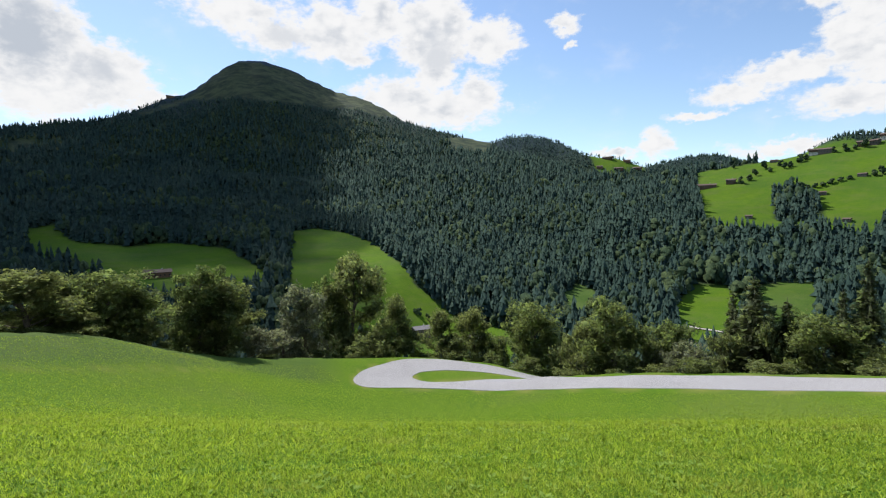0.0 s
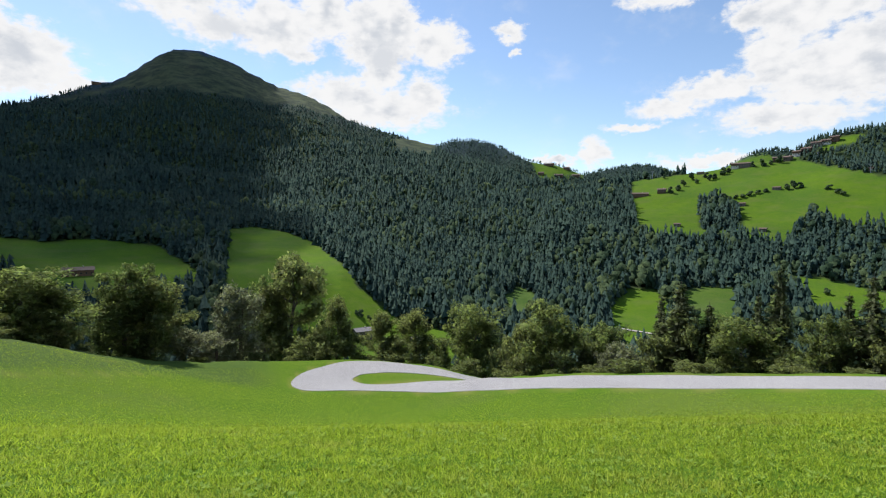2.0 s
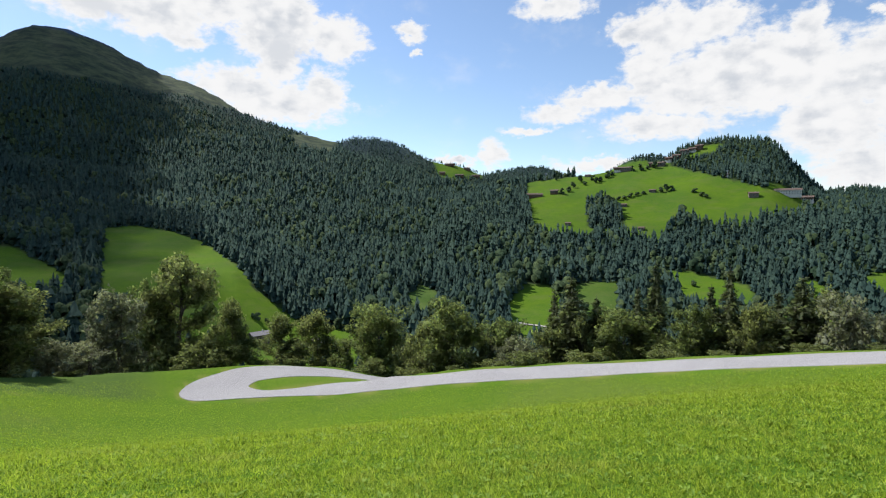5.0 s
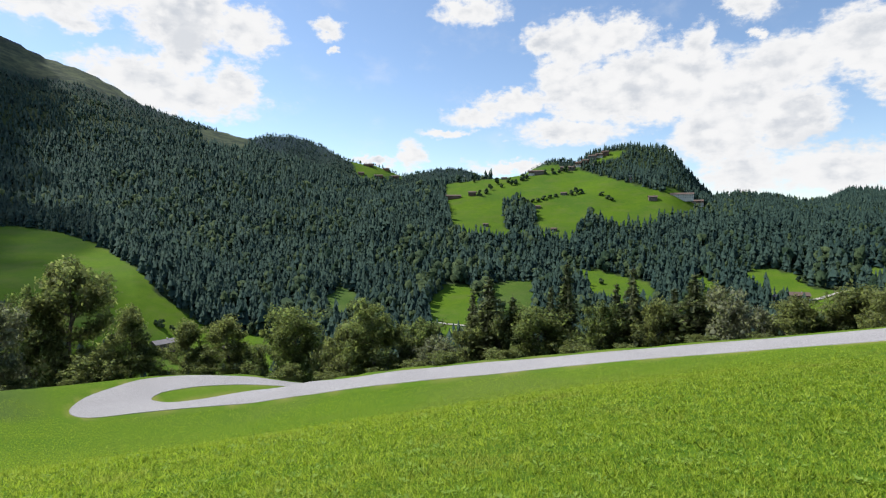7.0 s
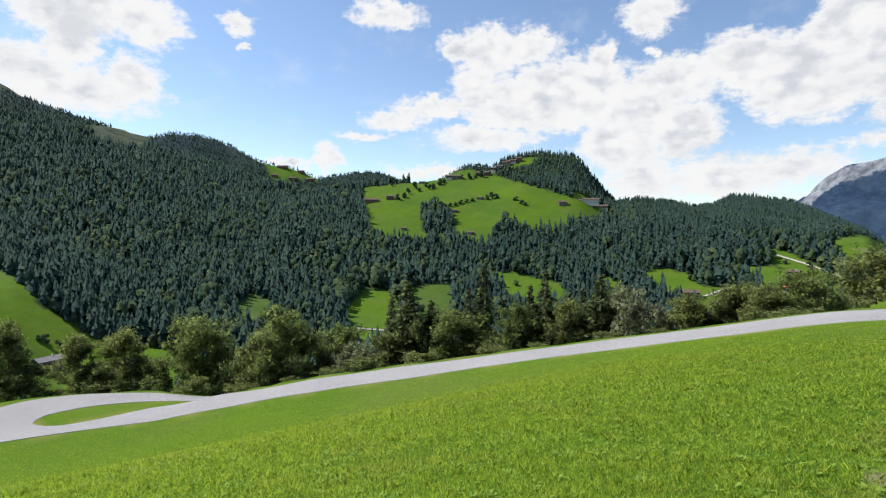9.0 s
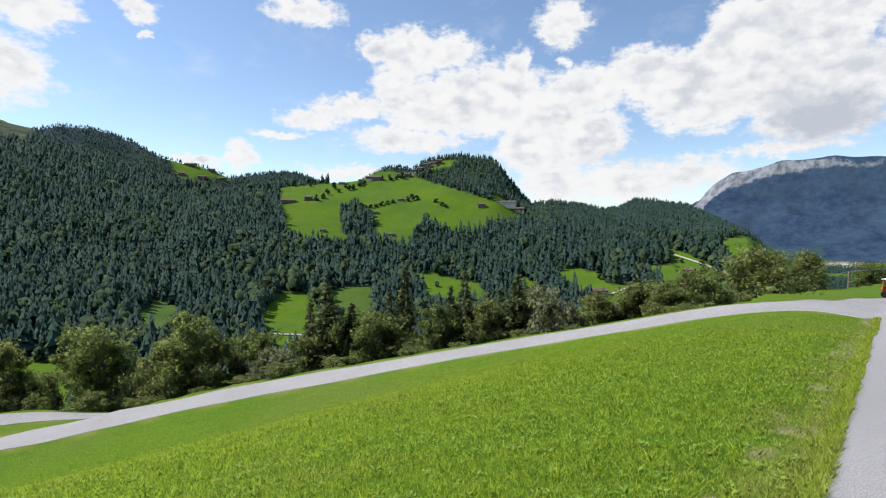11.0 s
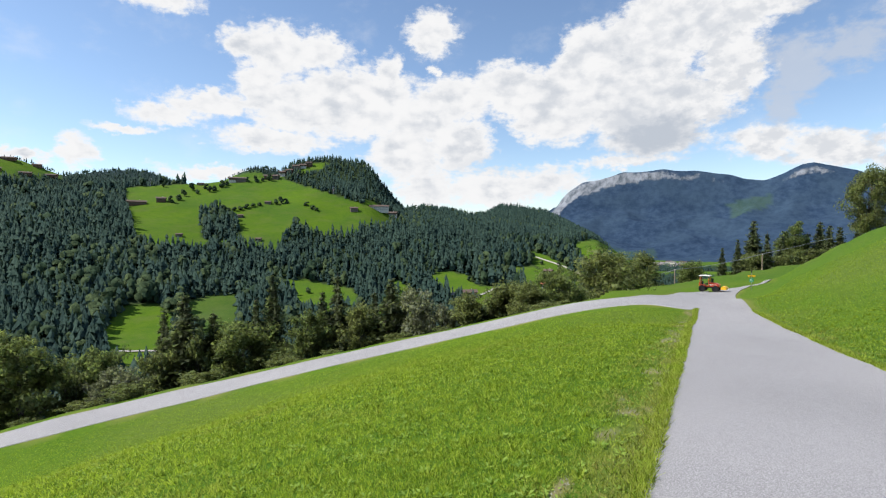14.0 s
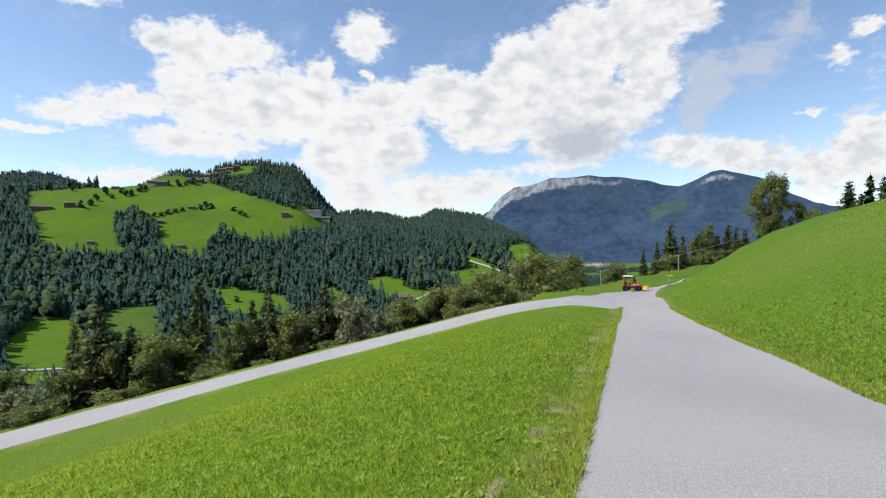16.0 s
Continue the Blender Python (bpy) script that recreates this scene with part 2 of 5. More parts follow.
def land_material():
    """Ground: short grass, forest floor, alpine turf and bare rock, by what grows there."""
    m, n = material("ground_cover")
    at = n.add("ShaderNodeNewGeometry", 0)
    mead = n.add("ShaderNodeAttribute", 2, attribute_name="meadow")
    rock = n.add("ShaderNodeAttribute", 2, attribute_name="rock")
    alp = n.add("ShaderNodeAttribute", 2, attribute_name="alp")
    big, mid, fine = n.noise(at, 0.012, 5), n.noise(at, 0.11, 5, 0.6), n.noise(at, 2.6, 6, 0.65)
    tiny = n.noise(at, 26.0, 4, 0.7)
    g = n.mix(n.smooth(mid, 0.3, 0.7), rgb(0.058, 0.13, 0.009), rgb(0.092, 0.16, 0.012))
    g = n.mix(n.smooth(big, 0.35, 0.65), g, rgb(0.04, 0.1, 0.018))
    g = n.mix(n.smooth(fine, 0.35, 0.75, 0.0, 0.55), g, rgb(0.122, 0.195, 0.013))
    g = n.mix(n.smooth(tiny, 0.46, 0.7, 0.0, 0.6), g, rgb(0.05, 0.105, 0.008))
    g = n.mix(n.smooth(n.noise(at, 5.0, 3, 0.8), 0.45, 0.65, 0.0, 0.5), g, rgb(0.148, 0.228, 0.014))
    g = n.mix(n.smooth(n.noise(at, 8.5, 5, 0.8), 0.5, 0.7, 0.0, 0.4), g, rgb(0.05, 0.11, 0.008))
    g = n.mix(n.smooth(n.noise(n.vec("MULTIPLY", at, (1, 1, 4)), 0.035, 6, 0.65), 0.46, 0.66, 0.0, 0.4), g, rgb(0.12, 0.145, 0.038))
    dry = n.add("ShaderNodeAttribute", 2, attribute_name="dry")
    soil = n.add("ShaderNodeAttribute", 2, attribute_name="soil")
    g = n.mix(n.math("MULTIPLY", dry, 0.75), g, rgb(0.22, 0.21, 0.06))
    g = n.mix(n.math("MULTIPLY", soil, 0.8), g, rgb(0.27, 0.22, 0.12))
    # wood: blue haze of distance is painted into the far woods' colour
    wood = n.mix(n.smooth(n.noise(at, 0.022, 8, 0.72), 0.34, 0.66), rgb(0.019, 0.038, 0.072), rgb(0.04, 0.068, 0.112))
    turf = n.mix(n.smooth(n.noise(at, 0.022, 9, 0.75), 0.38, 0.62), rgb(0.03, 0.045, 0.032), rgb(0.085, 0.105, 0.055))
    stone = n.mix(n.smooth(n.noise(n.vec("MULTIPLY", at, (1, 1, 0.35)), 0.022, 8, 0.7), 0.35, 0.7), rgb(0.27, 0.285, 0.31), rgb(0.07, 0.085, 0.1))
    far = n.add("ShaderNodeAttribute", 2, attribute_name="hazy_woods")
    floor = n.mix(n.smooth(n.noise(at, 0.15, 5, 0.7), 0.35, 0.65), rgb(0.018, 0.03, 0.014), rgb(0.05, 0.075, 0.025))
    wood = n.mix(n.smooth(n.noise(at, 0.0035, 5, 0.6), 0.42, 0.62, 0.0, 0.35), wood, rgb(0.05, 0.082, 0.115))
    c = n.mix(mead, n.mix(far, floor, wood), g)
    c = n.mix(alp, c, turf)
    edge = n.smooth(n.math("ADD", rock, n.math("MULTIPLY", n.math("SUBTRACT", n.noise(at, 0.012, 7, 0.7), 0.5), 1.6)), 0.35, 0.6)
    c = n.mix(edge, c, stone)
    h = n.math("ADD", n.math("MULTIPLY", fine, 0.6), n.math("MULTIPLY", tiny, 0.4))
    h = n.math("ADD", h, n.math("MULTIPLY", n.math("MULTIPLY", n.noise(at, 0.05, 5, 0.7), n.smooth(mead, 0.0, 1.0, 90.0, 2.0))))
    finish(n, surface(n, c, 0.95, h, 0.8, 0.06, 0, 0.05))
    return m


def asphalt_material():
    m, n = material("asphalt")
    at = n.add("ShaderNodeNewGeometry", 0)
    big, mid, grit = n.noise(at, 0.25, 4), n.noise(at, 1.7, 6, 0.65), n.noise(at, 75.0, 3, 0.8)
    stones = n.add("ShaderNodeTexVoronoi", 0, {"Vector": at, "Scale": 70.0})
    c = n.mix(n.smooth(big, 0.3, 0.7), rgb(0.215, 0.206, 0.207), rgb(0.27, 0.26, 0.262))
    c = n.mix(n.smooth(mid, 0.45, 0.75, 0.0, 0.35), c, rgb(0.22, 0.215, 0.22))
    c = n.mix(n.smooth(grit, 0.42, 0.62, 0.0, 0.85), c, rgb(0.46, 0.45, 0.45))
    c = n.mix(n.smooth(stones, 0.1, 0.45, 0.75, 0.0), c, rgb(0.12, 0.118, 0.12))
    finish(n, surface(n, c, 0.85, n.math("ADD", grit, n.math("MULTIPLY", stones, 0.6)), 0.5, 0.006, 0, 0.25))
    return m


def bark_material(name, a, b):
    m, n = material(name)
    at = n.add("ShaderNodeTexCoord", 3)
    f = n.noise(n.vec("MULTIPLY", at, (9, 9, 1.6)), 2.0, 6, 0.65)
    finish(n, surface(n, n.mix(n.smooth(f, 0.3, 0.7), a, b), 0.9, f, 0.8, 0.03))
    return m


LAND, ASPHALT = land_material(), asphalt_material()
BARK = bark_material("bark", rgb(0.055, 0.045, 0.035), rgb(0.17, 0.145, 0.115))
LEAF = {
    "ash": foliage("ash_leaves", rgb(0.24, 0.28, 0.13), rgb(0.42, 0.46, 0.21), 0.62, 0.35, 0.8, gaps=0.34),
    "maple": foliage("maple_leaves", rgb(0.2, 0.26, 0.115), rgb(0.38, 0.44, 0.18), 0.62, 0.35, 0.8, gaps=0.32),
    "willow": foliage("willow_leaves", rgb(0.26, 0.29, 0.21), rgb(0.46, 0.47, 0.36), 0.6, 0.4, gaps=0.34),
    "shrub": foliage("shrub_leaves", rgb(0.22, 0.27, 0.13), rgb(0.4, 0.44, 0.2), 0.62, 0.4, 0.8, gaps=0.32),
    "spruce": foliage("spruce_needles", rgb(0.15, 0.195, 0.115), rgb(0.3, 0.35, 0.19), 0.58, 0.45, 0.6, gaps=0.3),
    "larch": foliage("larch_needles", rgb(0.06, 0.09, 0.045), rgb(0.15, 0.18, 0.08), 0.45),
}
# the spruce green is shifted to blue to stand in for distant haze
WOOD_FAR = foliage("hazy_spruce", rgb(0.031, 0.068, 0.066), rgb(0.083, 0.136, 0.099), 0.32, 0.5, 0.02, 0.3)
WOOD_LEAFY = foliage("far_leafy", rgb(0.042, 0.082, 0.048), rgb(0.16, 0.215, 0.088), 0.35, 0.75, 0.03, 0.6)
WEED = foliage("weed_leaves", rgb(0.13, 0.25, 0.035), rgb(0.34, 0.46, 0.09), 0.4, 0.9)
STONE = plain("gravel_stone", rgb(0.4, 0.38, 0.34), 0.9, 0.4)
GRASS = foliage("grass_blades", rgb(0.145, 0.265, 0.02), rgb(0.5, 0.59, 0.09), 0.5, 0.65, 1.6, straw=rgb(0.42, 0.36, 0.14))


# ---- the lie of the land: heights as a function of the plan ----
def hashed(ix, iy, seed):
    v = np.sin(ix * 127.1 + iy * 311.7 + seed * 74.7) * 43758.5453
    return v - np.floor(v)


def lumps(x, y, size, seed=0, octaves=3):
    """Smooth noise from -1 to 1 over the plan."""
    total, gain = np.zeros_like(x, dtype=float), 1.0
    for k in range(octaves):
        u, v = x / size, y / size
        i, j = np.floor(u), np.floor(v)
        a, b = u - i, v - j
        a, b = a * a * (3 - 2 * a), b * b * (3 - 2 * b)
        s = seed + 13 * k
        low = hashed(i, j, s) * (1 - a) + hashed(i + 1, j, s) * a
        high = hashed(i, j + 1, s) * (1 - a) + hashed(i + 1, j + 1, s) * a
        total += gain * (2 * (low * (1 - b) + high * b) - 1)
        gain, size = gain * 0.5, size * 0.5
    return total / 1.75


# heights of the home slope, set to fit the camera's view: bearing, distance, height against the eye
SPOTS = [(0, 0.3, -1.65), (79.4, 4, -1.96), (82.6, 9.8, -2.4), (83.2, 14.7, -2.83), (83.5, 21.4, -3.37), (84, 34.5, -4.45), (105.5, 9.7, -2.41),
         (100.9, 11.1, -2.53), (95.8, 15.9, -2.9), (93.8, 18.6, -3.13), (91.8, 22.8, -3.5), (89.7, 29.5, -4.02), (88.7, 35, -4.38), (87.6, 48, -5.26),
         (87.5, 56, -5.78), (88.1, 66, -6.2), (90.9, 93, -6.6), (84.6, 72, -6.87), (86.5, 76, -6.77), (-96, 10, -0.9), (-97, 30, 0.7),
         (-112, 10, -0.7), (180, 15, 1.0), (150, 15, 1.2), (-150, 20, 2.0), (180, 60, 12), (120, 80, 9), (-120, 80, 9)]
SPOTS += [(82.3, 56, -5.6), (79.5, 35.2, -4.33), (79.5, 46, -4.89), (76.8, 35.5, -4.54), (76.8, 42, -4.76), (71, 35.9, -5.3), (71, 40.6, -5.3),
          (64.9, 36.4, -6.35), (64.9, 40.5, -6.35), (53.1, 38.1, -8.42), (53.1, 41.7, -8.42), (42.3, 40, -10.26), (42.3, 43.4, -10.26), (30.7, 42.3, -12.22),
          (30.7, 46.2, -12.22), (20.6, 44.4, -13.6), (20.6, 48.2, -13.6), (11.4, 47, -15.02), (11.4, 51, -15.02), (5.6, 48.8, -15.87), (0.2, 50.5, -16.2),
          (-4.7, 51.8, -16.35), (-9.2, 53, -16.4), (-10.2, 56, -16.5), (-9.2, 59.5, -16.5), (-4.5, 64, -16.6), (0.3, 63.3, -16.73), (5.6, 61.4, -16.95)]
SPOTS += [(0.2, 53, -16.28), (5.6, 52.7, -15.9), (0.2, 58.5, -16.6), (5.6, 57.2, -16.65), (11, 56, -17.0), (15, 60, -17.6),
          (-14, 65, -16.1), (-21, 63, -14.7), (-28, 58, -12), (-33, 53, -9.3), (-41, 48, -7.1), (-60, 45, -4.0), (-85, 40, -0.5), (-41, 28, -7.0),
          (-33, 33, -9.1), (-23, 40, -11.9), (-16.7, 47, -14.2), (105.5, 45, 2.1), (100.5, 60, 1.75), (98, 70, 0.85), (95.2, 80, -1.1), (92.9, 88, -3.4)]
SPOTS += [(115, 40, 4), (130, 35, 5), (104, 80, -3.5), (99, 98, -5.5), (110, 70, 0), (96, 118, -6.5), (83.9, 120, -9), (87.2, 130, -7.7), (90.3, 135, -6.6),
          (92.9, 140, -5.6), (78.7, 95, -8.8), (76, 70, -7.2), (83.5, 61, -6.06), (84.2, 66.5, -6.45), (85.6, 64, -6.3),
          (86.06, 70.5, -6.52), (86.96, 73.3, -6.5), (88.87, 83, -6.72), (89.6, 87, -6.6), (90.63, 95, -6.58), (87.35, 61.5, -6.1), (87.7, 68.5, -6.3), (88.62, 78.3, -6.5), (90.53, 91.5, -6.52),
          (90.6, 72, -5.75), (89.3, 74, -6.35), (90.2, 80, -6.4), (91.2, 86, -6.3)]


def plan(b, r):
    a = np.radians(b)
    return r * np.sin(a), r * np.cos(a)


def spline(spots, soft):
    """A thin plate laid over spot heights."""
    s = np.array(spots, dtype=float)
    px, py = plan(s[:, 0], s[:, 1])
    k = len(s)

    def bend(x, y):
        d2 = (x[..., None] - px) ** 2 + (y[..., None] - py) ** 2
        return 0.5 * d2 * np.log(d2 + 1e-9)

    m = np.zeros((k + 3, k + 3))
    m[:k, :k] = bend(px, py) + soft * np.eye(k)
    m[:k, k:] = np.stack([np.ones(k), px, py], 1)
    m[k:, :k] = m[:k, k:].T
    w = np.linalg.solve(m, np.concatenate([s[:, 2], np.zeros(3)]))

    def height(x, y):
        x, y = np.asarray(x, float), np.asarray(y, float)
        out = np.empty(x.shape)
        fx, fy, fo = x.ravel(), y.ravel(), out.ravel()
        for i in range(0, fx.size, 20000):
            q = slice(i, i + 20000)
            fo[q] = bend(fx[q], fy[q]) @ w[:k] + w[k] + w[k + 1] * fx[q] + w[k + 2] * fy[q]
        return fo.reshape(x.shape)

    return height


home = spline(SPOTS, 0.5)
# where the home slope ends and drops to the valley: bearing, distance
BRINK = np.array([(-180, 90), (-100, 70), (-60, 50), (-41, 49), (-28, 59), (-14, 66), (-4, 65), (3, 63.2), (8.5, 60.8), (12, 58.5), (14, 52.5), (20.6, 49.1), (30.7, 47),
                  (42.3, 44.2), (53.1, 42.4), (65, 41.2), (71, 41.3), (74.5, 43), (76.5, 66), (78.7, 92), (84, 120), (94, 140), (96.5, 118), (99, 98), (104, 80), (112, 75),
                  (140, 120), (180, 90)], float)


def ridge(b, r, crest, feet, back=0.35):
    """A hillside from its feet (distance, height) up to a crest given as bearing, elevation and distance."""
    c = np.array(crest, float)
    el, rc = np.interp(b, c[:, 0], c[:, 1]), np.interp(b, c[:, 0], c[:, 2])
    zc = rc * np.tan(np.radians(el))
    aside = np.maximum(0, np.maximum(c[0, 0] - b, b - c[-1, 0]))
    inside = aside < 25
    z = np.full(np.shape(r), -400.0)
    pr, pz = np.full(np.shape(r), feet[0][0], float), np.full(np.shape(r), feet[0][1], float)
    for fr, fz in list(feet[1:]) + [(None, None)]:
        qr = np.full(np.shape(r), fr, float) if fr else rc
        qz = np.full(np.shape(r), fz, float) if fr else zc
        u = np.clip((r - pr) / np.maximum(qr - pr, 1), 0, 1)
        z = np.where((r >= pr) & (r <= qr), pz + (qz - pz) * u, z)
        pr, pz = qr, qz
    z = np.where(r > rc, zc - back * (r - rc), np.minimum(z, zc))
    return np.where(inside, z - 6 * aside ** 1.35, -400.0)


MOUNTAIN = [(-70, 6.5, 1500), (-50, 8.0, 1700), (-40.2, 8.9, 1800), (-37.9, 9.4, 1840), (-36.3, 9.8, 1870), (-34.1, 10.1, 1900), (-33.6, 10.2, 1910), (-30.3, 11.4, 2000),
            (-27.9, 12.6, 2120), (-25.9, 13.3, 2190), (-24.6, 14.2, 2240), (-23.2, 15.4, 2300), (-21.4, 16.6, 2350), (-20.4, 16.95, 2400), (-18.4, 17.0, 2400),
            (-16.1, 16.4, 2390), (-13.3, 15.15, 2330), (-11.5, 14.4, 2270), (-8.6, 13.75, 2180), (-6.2, 12.7, 2120), (-4, 11.35, 2050), (0, 10.15, 1950),
            (5.5, 8.9, 1850), (9, 6, 1800)]
SPUR = [(-14, 6.0, 1500), (-8, 9.6, 1620), (0, 9.2, 1560), (5.5, 8.0, 1450), (13.3, 5.7, 1300), (16.8, 4.5, 1200), (21.8, 3.8, 1100), (26, 3.2, 1000),
        (26.9, 0.8, 930), (27.8, -1.5, 880), (30, -6, 800)]
GREEN = [(18, 3.6, 1150), (26, 4.7, 1080), (30.8, 5.3, 1060), (34.9, 5.8, 1050), (37.1, 6.2, 1050), (40.2, 6.75, 1070), (41, 7.5, 1100), (41.8, 7.95, 1110), (45.1, 8.4, 1120),
         (48.8, 8.05, 1120), (49.8, 7.4, 1120), (50.8, 6.0, 1120), (51.8, 4.6, 1130), (53.5, 3.0, 1160), (55.5, 3.1, 1220), (58, 2.95, 1280), (61, 2.2, 1350),
         (62.5, 2.5, 1450), (63.6, 3.2, 1500), (64.9, 3.3, 1500), (67.3, 2.9, 1550), (69.1, 2.5, 1570), (71, 1.6, 1600), (73.3, 0.4, 1640), (76.2, -1.6, 1680), (78, -3.2, 1700)]
BACK = [(0, 7.0, 2150), (5.5, 8.9, 2100), (7.4, 9.4, 2100), (9.8, 9.5, 2100), (12.8, 8.55, 2050), (15.2, 7.3, 1900), (16.8, 6.9, 1900), (18.5, 6.7, 1900), (21.3, 5.6, 1900),
        (25.2, 6.3, 2000), (27.9, 6.3, 2000), (31.5, 5.0, 2000), (33.4, 4.8, 2000), (35.2, 6.1, 1900), (36.7, 6.9, 1900), (38.3, 7.25, 1900), (40, 7.0, 1900), (41.5, 6, 1900)]
CLIFFS = [(60, 0.0, 4300), (66, 1.4, 4200), (69.4, 2.6, 4000), (70.1, 3.2, 4000), (70.6, 4.0, 4000), (71.1, 4.6, 4000), (72.7, 5.65, 4000), (76.7, 6.55, 4000), (80.5, 6.8, 4000),
          (83.6, 6.5, 4000), (86.6, 5.9, 4000), (88, 5.35, 4000), (89.4, 5.25, 4000), (91.1, 5.8, 4000), (92.4, 6.45, 4000), (93.2, 6.65, 4000), (94.9, 6.15, 4000),
          (96.4, 5.6, 4000), (98.9, 3.9, 4000), (101.7, 2.6, 4000), (112, 2.0, 4000)]


def far_height(b, r, x, y):
    floor = -96 - 0.012 * np.clip(r - 400, 0, 2500)
    rough = lumps(x, y, 210, 3) * (11 + 10 * np.clip((22 - b) / 8, 0, 1)) * np.clip((r - 560) / 500, 0, 1) + lumps(x, y, 75, 9, 2) * 6 * np.clip((r - 480) / 500, 0, 1)
    crest_r = np.interp(b, [c[0] for c in MOUNTAIN], [c[2] for c in MOUNTAIN])
    rough *= np.where(b < 6, np.clip((crest_r - r) / 300, 0.12, 1), np.clip((1130 - r) / 200, 0.25, 1))
    west = ridge(b, r, MOUNTAIN, [(370, -96), (520, -44), (760, -6), (1250, 120)])
    z = np.maximum(floor, west - 3.2 * np.clip(b + 5, 0, 30) * np.clip((1500 - r) / 700, 0, 1))
    z = np.maximum(z, ridge(b, r, SPUR, [(380, -96), (520, -78), (800, -22)]))
    z = np.maximum(z, ridge(b, r, GREEN, [(420, -98), (620, -56), (760, -9)]))
    z = np.maximum(z, ridge(b, r, BACK, [(1200, -60), (1600, 80)]))
    far = ridge(b, r, CLIFFS, [(2900, -130), (3350, -10), (3800, 205)], 0.2)
    gullies = np.abs(lumps(x, y, 420, 21)) * -110 * np.clip((r - 2900) / 300, 0, 1) * np.clip((3990 - r) / 250, 0, 1)
    z = np.maximum(z + rough, far + gullies)
    hidden = (b > 112) | (b < -76)
    z = z + np.where(r > 3700, lumps(x, y, 130, 27, 3) * 13, 0.0)
    return np.where(hidden, np.maximum(z, -60 + 0.12 * np.clip(r - 300, 0, 1400)), z)


def height(x, y):
    """Height of the ground over the plan, with the eye's foot at zero."""
    x, y = np.asarray(x, float), np.asarray(y, float)
    r, b = np.hypot(x, y), np.degrees(np.arctan2(x, y))
    rb = np.interp(b, BRINK[:, 0], BRINK[:, 1])
    k = np.minimum(1, rb / np.maximum(r, 1e-6))
    near = home(x * k, y * k)
    s = np.maximum(0, r - rb)
    near = near - 0.68 * s * (s / (s + 2.5))
    return np.maximum(near, far_height(b, r, x, y)) + EYE


# ---- mesh helpers ----
def mesh_of(name, verts, faces, mats, smooth=False):
    """A mesh from arrays: faces is one (n, 3) or (n, 4) array, or a list of such."""
    groups = faces if isinstance(faces, list) else [faces]
    groups = [np.asarray(g, dtype=np.int32) for g in groups if len(g)]
    me = bpy.data.meshes.new(name)
    verts = np.asarray(verts, dtype=np.float32)
    me.vertices.add(len(verts))
    me.vertices.foreach_set("co", verts.ravel())
    loops = np.concatenate([g.ravel() for g in groups])
    sizes = np.concatenate([np.full(len(g), g.shape[1]) for g in groups])
    starts = np.concatenate([[0], np.cumsum(sizes)[:-1]])
    me.loops.add(len(loops))
    me.loops.foreach_set("vertex_index", loops.astype(np.int32))
    me.polygons.add(len(sizes))
    me.polygons.foreach_set("loop_start", starts.astype(np.int32))
    me.polygons.foreach_set("loop_total", sizes.astype(np.int32))
    me.polygons.foreach_set("use_smooth", np.full(len(sizes), smooth))
    me.update(calc_edges=True)
    me.validate()
    for m in mats if isinstance(mats, (list, tuple)) else [mats]:
        me.materials.append(m)
    return me


def attribute(me, name, values):
    a = me.attributes.new(name, "FLOAT", "POINT")
    a.data.foreach_set("value", np.asarray(values, dtype=np.float32).ravel())


def child(name, me, parent, label=""):
    ob = new(name, me)
    ob.parent = parent
    if label:
        ob["label"] = label
    return ob


def part(name, bm, mat, parent, label=""):
    me = bpy.data.meshes.new(name)
    bm.to_mesh(me)
    bm.free()
    me.materials.append(mat)
    return child(name, me, parent, label)


def inside(b, r, ring):
    """Which points (bearing, distance) lie inside a ring of such points."""
    p = np.array(ring, float)
    hit = np.zeros(np.shape(b), bool)
    for (x1, y1), (x2, y2) in zip(p, np.roll(p, -1, 0)):
        cross = (y1 > r) != (y2 > r)
        hit ^= cross & (b < (x2 - x1) * (r - y1) / (y2 - y1 + 1e-12) + x1)
    return hit


# ---- what grows where: rings of bearing and distance ----
MEADOWS, ALPS, GROVES = [], [], []


def meadow(ring):
    MEADOWS.append(ring)


def alp(ring):
    ALPS.append(ring)


meadow([(-38.9, 818), (-37.0, 832), (-35.6, 726), (-31.3, 689), (-28.4, 705), (-22.8, 656), (-21.3, 599), (-18.8, 519), (-19.7, 494), (-28.2, 484), (-32.8, 493), (-35.3, 567), (-39.2, 647)])
meadow([(-16.4, 768), (-13.8, 781), (-10.8, 750), (-8.1, 682), (-5.3, 563), (-3.2, 499), (0.2, 470), (4.0, 452), (8.0, 426), (8.9, 391), (4.5, 361), (-5.6, 366), (-9.3, 400), (-14.1, 438), (-16.6, 480)])
meadow([(12.9, 546), (14.7, 576), (15.9, 566), (18.2, 485), (16.7, 464), (13.2, 462)])
meadow([(23.9, 512), (26.2, 581), (28.7, 575), (30.3, 527), (30.2, 505), (29.0, 403), (26.0, 387), (24.4, 431)])
meadow([(31.3, 584), (35.9, 596), (36.1, 565), (35.7, 495), (34.5, 449), (32.7, 466), (30.9, 541)])
meadow([(26.1, 1071), (31.2, 1055), (34.9, 1899), (39.1, 1841), (40.4, 1053), (41.4, 1005), (43.4, 963), (45.4, 924), (47.6, 905), (49.5, 887), (52.1, 943), (51.6, 848), (48.2, 798), (47.1, 780), (44.1, 784), (41.5, 821), (40.6, 775), (39.2, 718), (36.2, 735), (35.0, 756), (33.1, 732), (29.4, 733), (26.9, 756), (26.4, 848)])
